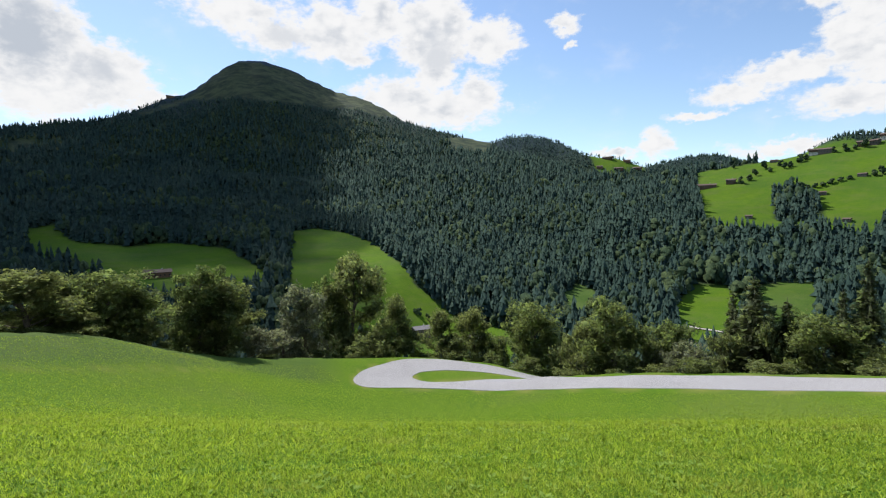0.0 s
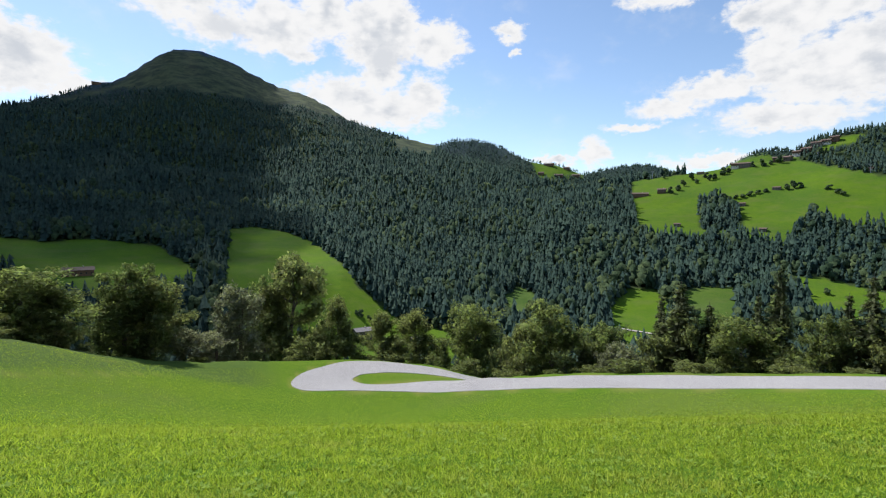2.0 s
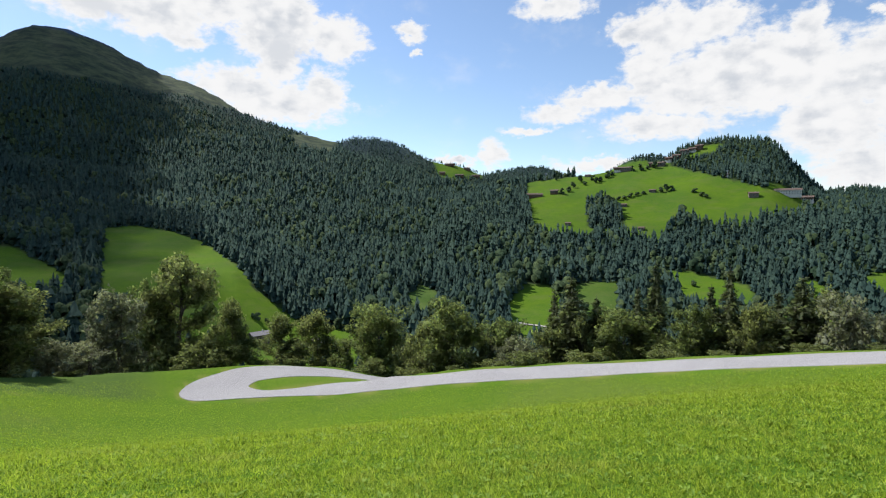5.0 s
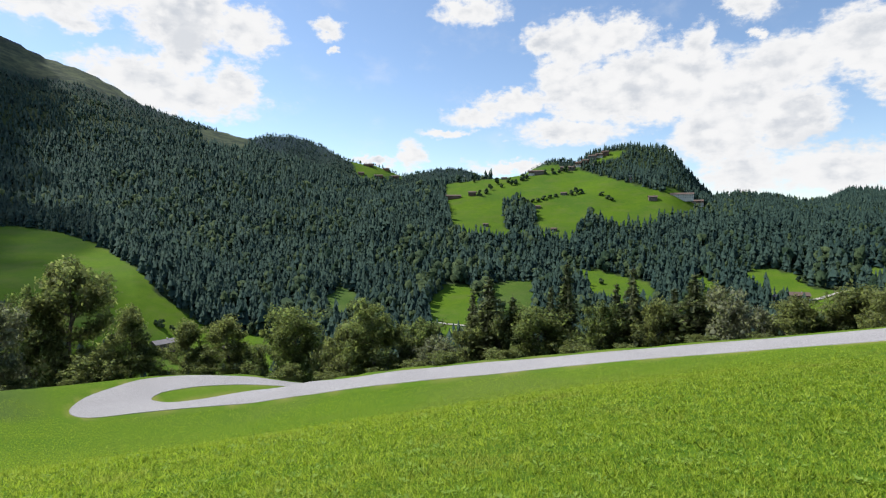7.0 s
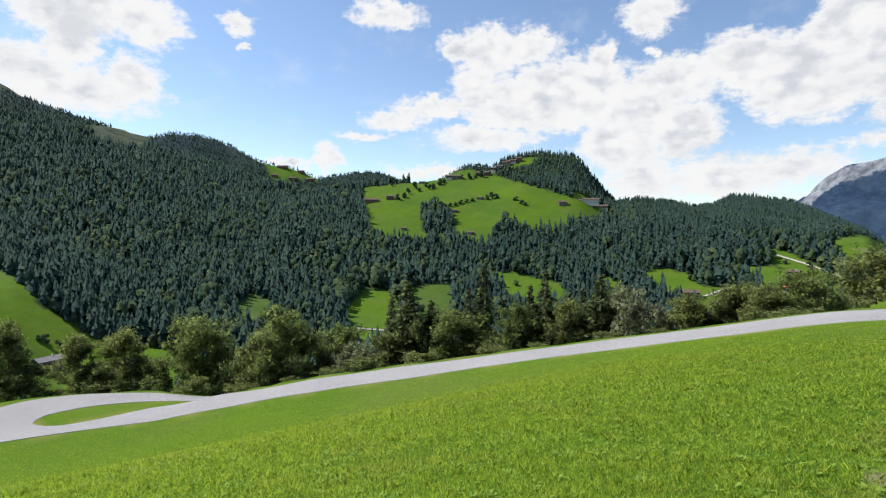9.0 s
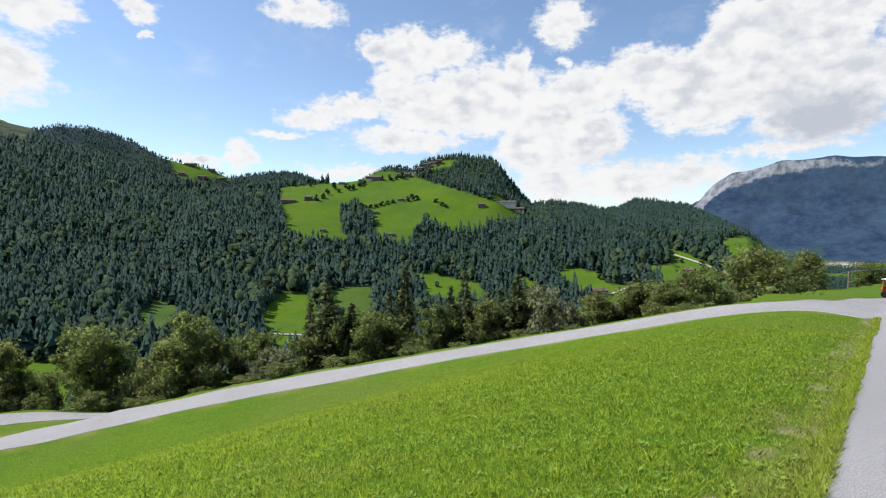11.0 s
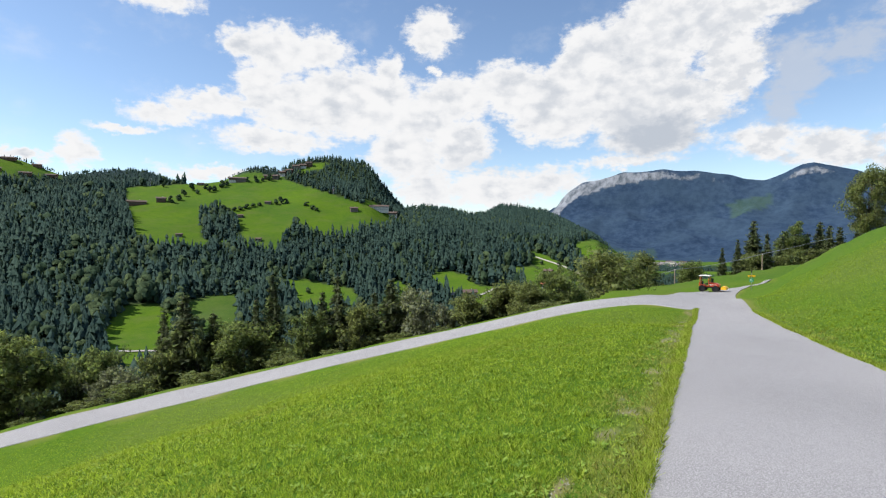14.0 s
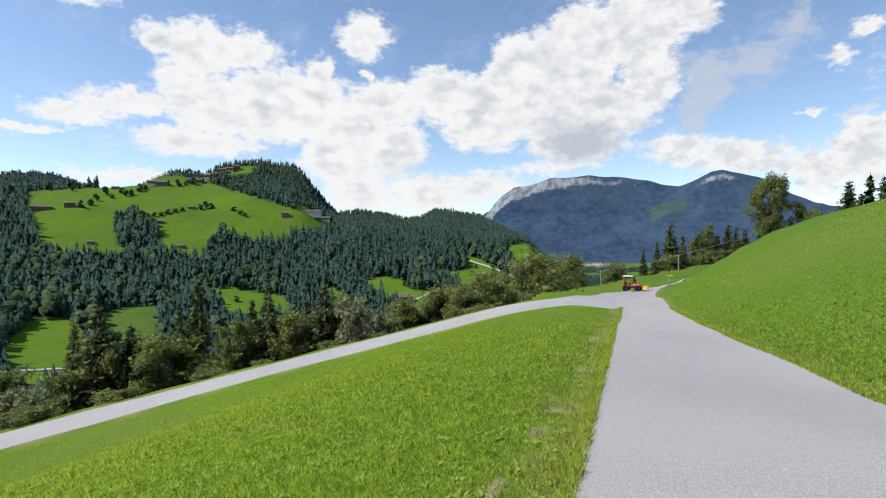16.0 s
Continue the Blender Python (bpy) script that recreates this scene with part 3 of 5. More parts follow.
meadow([(40.1, 636), (42.2, 637), (45.0, 621), (47.8, 606), (48.6, 519), (46.2, 512), (43.9, 514), (42.2, 521), (40.4, 609)])
meadow([(51.1, 626), (53.0, 628), (55.5, 548), (54.5, 526), (53.0, 545)])
meadow([(55.4, 632), (57.7, 655), (59.9, 644), (61.7, 610), (64.1, 608), (66.7, 541), (66.8, 493), (64.2, 502), (61.3, 529), (56.8, 597)])
meadow([(64.4, 666), (67.1, 668), (70.2, 653), (72.7, 641), (73.7, 592), (68.2, 575), (65.5, 635)])
meadow([(67.0, 729), (69.2, 706), (72.2, 639), (73.2, 619), (70.7, 623), (67.6, 676)])
meadow([(71.8, 717), (74.1, 1040), (77.2, 2452), (77.7, 1128), (75.0, 632), (73.2, 648)])
meadow([(15.7, 1886), (16.8, 1899), (21.3, 1899), (21.3, 1848), (16.8, 1758)])
meadow([(41.2, 1071), (42.6, 1095), (45.1, 1093), (44.7, 1062), (42.7, 1042)])
alp([(-26.4, 2069), (-25.1, 2156), (-22.7, 2297), (-21.1, 2333), (-18.3, 2317), (-14.4, 2333), (-9.7, 2208), (-4.2, 2041), (-7.4, 1889), (-11.0, 1932), (-14.5, 1886), (-17.9, 1801), (-22.3, 1876), (-24.9, 1996)])
alp([(-30.3, 1915), (-27.4, 2034), (-25.9, 2037), (-29.8, 1860)])
alp([(-39.9, 1535), (-38.0, 1562), (-37.8, 1514), (-39.6, 1376)])
alp([(0.6, 1844), (6.1, 2010), (4.9, 1412), (1.2, 1461)])
meadow([(86.5, 3829), (90.1, 3875), (89.9, 3809), (86.9, 3612)])
MEADOWS.append([(49.0, 872), (52.8, 880), (53.0, 925), (49.2, 918)])
GROVES.append([(32.5, 881), (34.6, 888), (35.8, 848), (36.5, 799), (35.6, 773), (32.8, 773)])


def open_ground(b, r):
    m = np.zeros(np.shape(b), bool)
    for ring in MEADOWS:
        m |= inside(b, r, ring)
    for ring in GROVES:
        m &= ~inside(b, r, ring)
    a = np.zeros(np.shape(b), bool)
    for ring in ALPS:
        a |= inside(b, r, ring)
    return m, a


def valley_fields(b, r, x, y, z):
    """Hay fields on the valley floor, between copses."""
    low = (z < -74) & (r > 330)
    return low & np.where(b > 74, (r > 1500) & (lumps(x, y, 330, 8) > 0.05), lumps(x, y, 160, 5) > 0.15)


# ---- courses of the lanes: both edges ----
def curve_through(points, per=8):
    p = np.array(points, float)
    p = np.vstack([2 * p[0] - p[1], p, 2 * p[-1] - p[-2]])
    out = []
    for a, b, c, d in zip(p, p[1:], p[2:], p[3:]):
        for t in np.linspace(0, 1, per, endpoint=False):
            out.append(0.5 * (2 * b + (c - a) * t + (2 * a - 5 * b + 4 * c - d) * t * t + (3 * b - a - 3 * c + d) * t ** 3))
    return np.array(out + [p[-2]])


def polar(points):
    return [plan(b, r) for b, r in points]


UPPER_LEFT = [(-40, -3.5), (-15, -1.15), (0, 0.3)] + polar([(82.75, 9.8), (83.3, 14.7), (83.6, 21.4), (84.05, 34.5), (84.1, 42), (84.1, 50), (84.05, 58), (86.06, 70.5), (86.96, 73.3), (88.87, 83), (90.63, 95), (93, 112)])
UPPER_RIGHT = [(-40, -7.3), (-15, -4.8), (0, -3.4)] + polar([(105.2, 9.7), (95.6, 15.9), (91.7, 22.8), (88.95, 33.8), (87.75, 42), (87.4, 49), (87.3, 55), (87.35, 61.5), (87.7, 68.5), (88.62, 78.3), (90.53, 91.5), (93.5, 112)])
LOWER_NEAR = polar([(84.7, 35.6), (83.5, 34.4), (82.2, 34.5), (79.5, 35.2), (76.8, 35.5), (71, 35.9), (64.9, 36.4), (53.1, 38.1), (42.3, 40), (30.7, 42.3), (20.6, 44.4), (11.4, 47),
                    (5.6, 48.8), (0.2, 50.5), (-4.7, 51.8), (-9, 53), (-10.3, 56), (-9.2, 59.5), (-7, 62), (-4.5, 64), (-1, 64), (2.9, 62.3), (8.5, 60), (14, 58.5), (22, 58)])
LOWER_FAR = polar([(85.0, 70), (83.9, 64), (82.5, 56.5), (79.5, 46), (76.8, 42), (71, 40.6), (64.9, 40.5), (53.1, 41.7), (42.3, 43.4), (30.7, 46.2), (20.6, 48.2), (11.4, 51),
                   (8.3, 52), (4.5, 52.8), (0.2, 53), (-2.3, 53.8), (-3.8, 56), (-3.2, 57.6), (-2.3, 58.2), (0.2, 58.5), (2.9, 57.8), (5.6, 57.1), (9, 56.3), (14, 55), (22, 54)])
EDGE = np.concatenate([curve_through(c, 20) for c in (UPPER_LEFT, UPPER_RIGHT, LOWER_NEAR, LOWER_FAR)])


def to_edge(x, y):
    """Distance to the nearest edge of a lane."""
    out = np.full(x.size, 1e9)
    fx, fy = x.ravel(), y.ravel()
    for i in range(0, fx.size, 8000):
        q = slice(i, i + 8000)
        out[q] = np.sqrt(((fx[q, None] - EDGE[:, 0]) ** 2 + (fy[q, None] - EDGE[:, 1]) ** 2).min(1))
    return out.reshape(x.shape)


def bare(x, y, edge):
    """Bare gravelly spots and dry grass beside the lane: 0 to 1."""
    left = np.abs(y - np.interp(x, [0, 9.7, 34.3], [0.3, 1.24, 3.58]) - 0.45) < 0.25
    spots = np.clip(lumps(x * 0.6, y, 0.35, 61, 2) * 2.4 - 0.12, 0, 1) * left * (x > 3) * (x < 34)
    return np.clip(spots, 0, 1)


# ---- ground: one sheet out to the far mountains ----
def build_ground():
    bearings = np.concatenate([np.arange(-180, -76, 4.0), np.arange(-76, 112, 0.42), np.arange(112, 180, 4.0)])
    radii = np.concatenate([[0.0], np.geomspace(0.8, 70, 130), np.geomspace(73, 350, 40), np.geomspace(355, 1400, 115), np.geomspace(1425, 3250, 45), np.linspace(3270, 4030, 48), [4300, 4700]])
    b, r = np.meshgrid(bearings, radii)
    x, y = plan(b, r)
    z = height(x, y)
    verts = np.stack([x, y, z], -1).reshape(-1, 3)
    n, k = len(bearings), len(radii)
    i = np.arange(k - 1)[:, None] * n
    j = np.arange(n)[None, :]
    q = np.stack([i + j, i + n + j, i + n + (j + 1) % n, i + (j + 1) % n], -1).reshape(-1, 4)[:, ::-1]
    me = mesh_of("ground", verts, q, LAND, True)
    open_m, open_a = open_ground(b, r)
    brink = np.interp(b, BRINK[:, 0], BRINK[:, 1])
    # past 2900 m the meadows mostly take the painted haze blue
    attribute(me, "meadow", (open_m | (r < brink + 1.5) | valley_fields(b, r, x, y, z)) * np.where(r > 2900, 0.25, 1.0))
    edge = np.full(r.shape, 99.0)
    close = r < 120
    edge[close] = to_edge(x[close], y[close])
    # a faint old cart track across the meadow
    old = np.interp(b, [-46, -38.9, -33.1, -26.9, -22.5], [37.0, 39.0, 42.0, 46.5, 52.0])
    worn = 0.55 * np.exp(-((r - old) / 0.7) ** 2) * (b > -46) * (b < -21) * (0.7 + 0.5 * lumps(x, y, 2.5, 88))
    attribute(me, "dry", np.maximum(worn, np.clip(1 - edge / (0.5 + 0.35 * lumps(x, y, 1.3, 71)), 0, 1)))
    attribute(me, "soil", bare(x, y, edge) * close)
    # the western meadow, past the cart track, is duller
    olive = 0.42 * np.clip((r - old) / 3, 0, 1) * np.clip((-11 - b) / 4, 0, 1) * (r < brink + 2)
    olive = np.maximum(olive, 0.32 * (inside(b, r, MEADOWS[4]) | inside(b, r, MEADOWS[2])))
    attribute(me, "alp", np.maximum(open_a, olive))
    # share of the painted haze blue, growing with distance
    attribute(me, "hazy_woods", np.clip((r - 1700) / 600, 0, 1))
    slope = np.zeros_like(z)
    slope[1:] = np.abs(np.diff(z, axis=0)) / np.maximum(np.diff(r, axis=0), 0.1)
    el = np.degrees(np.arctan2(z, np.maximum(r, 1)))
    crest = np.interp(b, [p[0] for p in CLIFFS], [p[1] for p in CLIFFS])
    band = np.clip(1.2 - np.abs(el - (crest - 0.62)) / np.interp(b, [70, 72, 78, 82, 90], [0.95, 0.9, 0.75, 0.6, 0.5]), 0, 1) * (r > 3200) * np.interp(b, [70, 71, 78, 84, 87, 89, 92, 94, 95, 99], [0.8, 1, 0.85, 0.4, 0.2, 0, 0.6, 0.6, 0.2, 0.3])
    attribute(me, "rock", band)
    return tagged(new("ground", me), "steep mown alpine meadow falling to wooded valley sides and mountains", "ground", kind="structure")


ground = build_ground()


# ---- roads ----
def lane(name, left, right, lift, label, across=9, seed=1):
    """A paved lane between two edges, laid on the ground, with a frayed border."""
    a, b = curve_through(left, 14), curve_through(right, 14)
    k = len(a)
    fray = lambda c, s: c + 0.014 * np.stack([lumps(c[:, 0], c[:, 1], 0.6, s), lumps(c[:, 0], c[:, 1], 0.6, s + 5)], -1)
    a, b = fray(a, seed), fray(b, seed + 2)
    u = np.linspace(0, 1, across)
    p = a[:, None] * (1 - u)[None, :, None] + b[:, None] * u[None, :, None]
    crown = 0.02 * (1 - (2 * u - 1) ** 2)
    z = height(p[..., 0], p[..., 1]) + lift + crown
    # the edges run down into the ground
    out = (p[:, 0] - p[:, -1]) / np.linalg.norm(p[:, 0] - p[:, -1], axis=1)[:, None] * 0.1
    p = np.concatenate([(p[:, 0] + out)[:, None], p[:, :1], p, p[:, -1:], (p[:, -1] - out)[:, None]], 1)
    z = np.concatenate([z[:, :1] - 0.12, z[:, :1], z, z[:, -1:], z[:, -1:] - 0.12], 1)
    across += 4
    v = np.concatenate([p, z[..., None]], -1).reshape(-1, 3)
    i = np.arange(k - 1)[:, None] * across
    j = np.arange(across - 1)[None]
    j = j[:, (j[0] != 1) & (j[0] != across - 3)]  # crisp shoulders: the skirts keep corners of their own
    q = np.stack([i + j, i + j + 1, i + across + j + 1, i + across + j], -1).reshape(-1, 4)
    me = mesh_of(name, v, q, ASPHALT, True)
    return tagged(new(name, me), label, "road", kind="structure")


lane("road", UPPER_LEFT, UPPER_RIGHT, 0.05, "pale grey weathered asphalt lane along the meadow's upper edge")
lane("lower_road", LOWER_NEAR, LOWER_FAR, 0.045, "pale grey asphalt lane with a hairpin bend round a grass island", seed=7)


# ---- far woods ----
def cone_tree(rnd, tiers=5, sides=7):
    """A spruce of unit height: ragged, uneven skirts, one above the other."""
    v, f = [], []
    lean = (rnd.uniform(-0.02, 0.02), rnd.uniform(-0.02, 0.02))
    for k in range(tiers):
        base = 0.03 + 0.93 * k / tiers
        top = min(1.0, base + 1.7 / tiers) if k < tiers - 1 else 1.0
        rad = 0.205 * (1 - 0.8 * k / tiers) * rnd.uniform(0.85, 1.15)
        s = len(v)
        for j in range(sides):
            a = 2 * math.pi * (j + 0.5 * (k % 2)) / sides + rnd.uniform(-0.35, 0.35)
            q = rad * rnd.choice((0.6, 0.85, 1.05, 1.3))
            v.append((q * math.cos(a) + lean[0] * base, q * math.sin(a) + lean[1] * base, base + rnd.uniform(-0.06, 0.05)))
        v.append((lean[0] + rnd.uniform(-0.01, 0.01), lean[1] + rnd.uniform(-0.01, 0.01), top))
        f += [(s + j, s + (j + 1) % sides, s + sides) for j in range(sides)]
        if k:
            f.append((s - 1, s, s + 2))  # holds the skirts together inside
    return np.array(v), np.array(f)


def lump_tree(rnd, fine=True):
    """A broad-leaved tree of unit height, as uneven lumps of leaves round a stem."""
    v, f = [], []
    last = 0
    count = 12 if fine else 4
    for k in range(count):
        level = 0.2 + 0.68 * (k + rnd.random()) / count
        spread = 0.3 * math.sin(math.pi * min(1, level + 0.08)) ** 0.7
        a = k * 2.4 + rnd.uniform(-0.5, 0.5)
        c = Vector((spread * math.cos(a) * rnd.uniform(0.3, 1), spread * math.sin(a) * rnd.uniform(0.3, 1), level))
        rad = rnd.uniform(0.12, 0.18) if fine else rnd.uniform(0.2, 0.27)
        bm = bmesh.new()
        bmesh.ops.create_icosphere(bm, subdivisions=1, radius=rad)
        s = len(v)
        v += [tuple(c + w.co * rnd.uniform(0.72, 1.28)) for w in bm.verts]
        f += [tuple(s + w.index for w in face.verts) for face in bm.faces]
        if k:
            under = sorted(range(s, len(v)), key=lambda i: v[i][2])[:2]
            f.append((max(range(last, s), key=lambda i: v[i][2]), under[0], under[1]))
        last = s
        bm.free()
    return np.array(v), np.array(f)


def scatter(name, shapes, x, y, h, wide, label, mat, category="woodland"):
    rng = np.random.default_rng(11)
    z = height(x, y) - 0.4
    vs, fs, base = [], [], 0
    pick = rng.integers(0, len(shapes), len(x))
    turn = rng.uniform(0, 2 * np.pi, len(x))
    ns = []
    for s, (v, f) in enumerate(shapes):
        m = np.where(pick == s)[0]
        if not len(m):
            continue
        # needles and leaves scatter the light: shade each crown softly, as a whole
        out = np.stack([v[:, 0] * 2.2, v[:, 1] * 2.2, (v[:, 2] - 0.45) * 0.7 + 0.42], -1)
        c, d = np.cos(turn[m])[:, None], np.sin(turn[m])[:, None]
        w = (h[m] * wide[m])[:, None]
        px = x[m][:, None] + w * (v[:, 0] * c - v[:, 1] * d)
        py = y[m][:, None] + w * (v[:, 0] * d + v[:, 1] * c)
        pz = z[m][:, None] + h[m][:, None] * v[:, 2]
        vs.append(np.stack([px, py, pz], -1).reshape(-1, 3))
        tilt = np.stack([out[:, 0] * c - out[:, 1] * d, out[:, 0] * d + out[:, 1] * c, np.broadcast_to(out[:, 2], px.shape)], -1)
        tilt = tilt + rng.normal(size=tilt.shape) * 0.27
        ns.append((tilt / np.linalg.norm(tilt, axis=-1)[..., None]).reshape(-1, 3))
        fs.append((f[None] + base + np.arange(len(m))[:, None, None] * len(v)).reshape(-1, 3))
        base += len(m) * len(v)
    me = mesh_of(name, np.concatenate(vs), np.concatenate(fs), mat, True)
    me.normals_split_custom_set_from_vertices(np.concatenate(ns))
    return tagged(new(name, me), label, category, kind="stuff")


def grow_far_woods():
    rng = np.random.default_rng(5)
    rnd = random.Random(5)
    spots = []
    for r0, r1, gap in ((330, 520, 6.2), (520, 950, 6.4), (950, 1400, 8.3), (1400, 2400, 11.0)):
        r = r0
        while r < r1:
            n = int(math.radians(186) * r / gap)
            b = -75 + 186 * (np.arange(n) + rng.uniform(-0.45, 0.45, n)) / n
            spots.append(np.stack([b, r + rng.uniform(-0.5, 0.5, n) * gap], -1))
            r += gap
    n = 5200
    spots.append(np.stack([rng.uniform(39, 74, n), rng.uniform(880, 1560, n)], -1))
    spots.append(np.stack([rng.uniform(3, 42, 4000), rng.uniform(1780, 2120, 4000)], -1))
    b, r = np.concatenate(spots).T
    x, y = plan(b, r)
    z = height(x, y)
    m, a = open_ground(b, r)
    brink = np.interp(b, BRINK[:, 0], BRINK[:, 1])
    fields = valley_fields(b, r, x, y, z)
    keep = ~m & ~a & ~fields & (r > brink + 40)
    # leave out what the near hillsides hide from the camera
    grid_b, grid_r = np.arange(-76, 112, 0.25), np.geomspace(60, 2500, 420)
    gb, gr = np.meshgrid(grid_b, grid_r)
    gx, gy = plan(gb, gr)
    rise = np.maximum.accumulate((height(gx, gy) - EYE) / gr, axis=0)
    ib = np.clip(((b + 76) / 0.25).astype(int), 0, len(grid_b) - 1)
    ir = np.clip(np.searchsorted(grid_r, r) - 2, 0, len(grid_r) - 1)
    keep &= (z + 26 - EYE) / r > rise[ir, ib]
    keep &= (lumps(x, y, 22, 63, 2) + 0.5 * rng.uniform(-1, 1, len(x))) > -0.72
    keep &= ~((b > 79.5) & (r < 1500) & (z > -90))
    crest = np.interp(b, [p[0] for p in MOUNTAIN], [p[2] for p in MOUNTAIN])
    keep &= ~((b > -28) & (b < -4) & (r > crest - 70))
    b, r, x, y, z = b[keep], r[keep], x[keep], y[keep], z[keep]
    leafy = (0.8 * lumps(x, y, 90, 31, 3) + 0.7 * rng.uniform(-1, 1, len(x)) - 0.2 * np.clip((r - 650) / 350, 0, 1.6)) > 0.43
    h = (10.5 + 15 * rng.uniform(0, 1, len(x)) ** 1.3) * (1 + 0.28 * lumps(x, y, 45, 77, 2)) * np.where(leafy, 0.78, 1.0) * np.where(r > 1400, 0.95, 1.0)
    h *= np.clip(1.0 - np.clip((z - 330) / 500, 0, 0.5), 0.5, 1)
    h *= np.where(b > 37, np.interp(r, [600, 850, 1000, 1500], [1.0, 0.8, 0.52, 0.62]), np.interp(r, [500, 1500, 1900], [1.0, 0.95, 0.68]) * np.where((b > 5) & (r > 1750), 0.75, 1.0))
    cones = [cone_tree(rnd, 5, 6) for _ in range(14)]
    middle = [cone_tree(rnd, 3, 5) for _ in range(8)]
    small = [cone_tree(rnd, 2, 5) for _ in range(8)]
    lumpy = [lump_tree(rnd) for _ in range(6)]
    rounded = [lump_tree(rnd, False) for _ in range(8)]
    wide = rng.uniform(0.72, 1.3, len(x)) * np.where(leafy, 0.9, 1.0)
    near = r < 1400
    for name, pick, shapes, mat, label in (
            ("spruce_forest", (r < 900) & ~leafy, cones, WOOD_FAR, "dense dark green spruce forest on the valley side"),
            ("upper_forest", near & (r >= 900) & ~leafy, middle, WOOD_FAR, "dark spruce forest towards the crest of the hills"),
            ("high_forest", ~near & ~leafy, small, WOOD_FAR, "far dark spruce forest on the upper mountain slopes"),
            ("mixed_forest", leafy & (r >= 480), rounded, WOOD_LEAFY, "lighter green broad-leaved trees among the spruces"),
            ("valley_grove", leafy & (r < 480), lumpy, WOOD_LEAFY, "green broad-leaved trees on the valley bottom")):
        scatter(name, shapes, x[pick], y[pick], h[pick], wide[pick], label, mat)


grow_far_woods()


# ---- trees near by ----
def tube(path, radii, sides=7):
    v, f = [], []
    for k, (p, rad) in enumerate(zip(path, radii)):
        d = (path[min(k + 1, len(path) - 1)] - path[max(k - 1, 0)]).normalized()
        u = d.orthogonal().normalized()
        w = d.cross(u)
        for j in range(sides):
            a = 2 * math.pi * j / sides
            v.append(p + rad * (math.cos(a) * u + math.sin(a) * w))
    for k in range(len(path) - 1):
        for j in range(sides):
            f.append((k * sides + j, k * sides + (j + 1) % sides, (k + 1) * sides + (j + 1) % sides, (k + 1) * sides + j))
    return v, f


def leaf_cards(centres, dirs, size, rng, slim=0.6):
    """Small tilted leaf clusters, three corners each."""
    n = len(centres)
    u = rng.normal(size=(n, 3))
    u /= np.linalg.norm(u, axis=1)[:, None]
    nrm = dirs + 0.9 * rng.normal(size=(n, 3))
    nrm[:, 2] += 0.5
    w = np.cross(nrm, u)
    w /= np.linalg.norm(w, axis=1)[:, None] + 1e-9
    u = np.cross(w, nrm)
    u /= np.linalg.norm(u, axis=1)[:, None] + 1e-9
    s = (size * rng.uniform(0.6, 1.35, n))[:, None]
    tip, side = centres + u * s, w * s * slim
    mid = centres + u * s * 0.45
    v = np.stack([centres + side, tip, mid - side], 1).reshape(-1, 3)
    return v, np.arange(n * 3).reshape(n, 3)


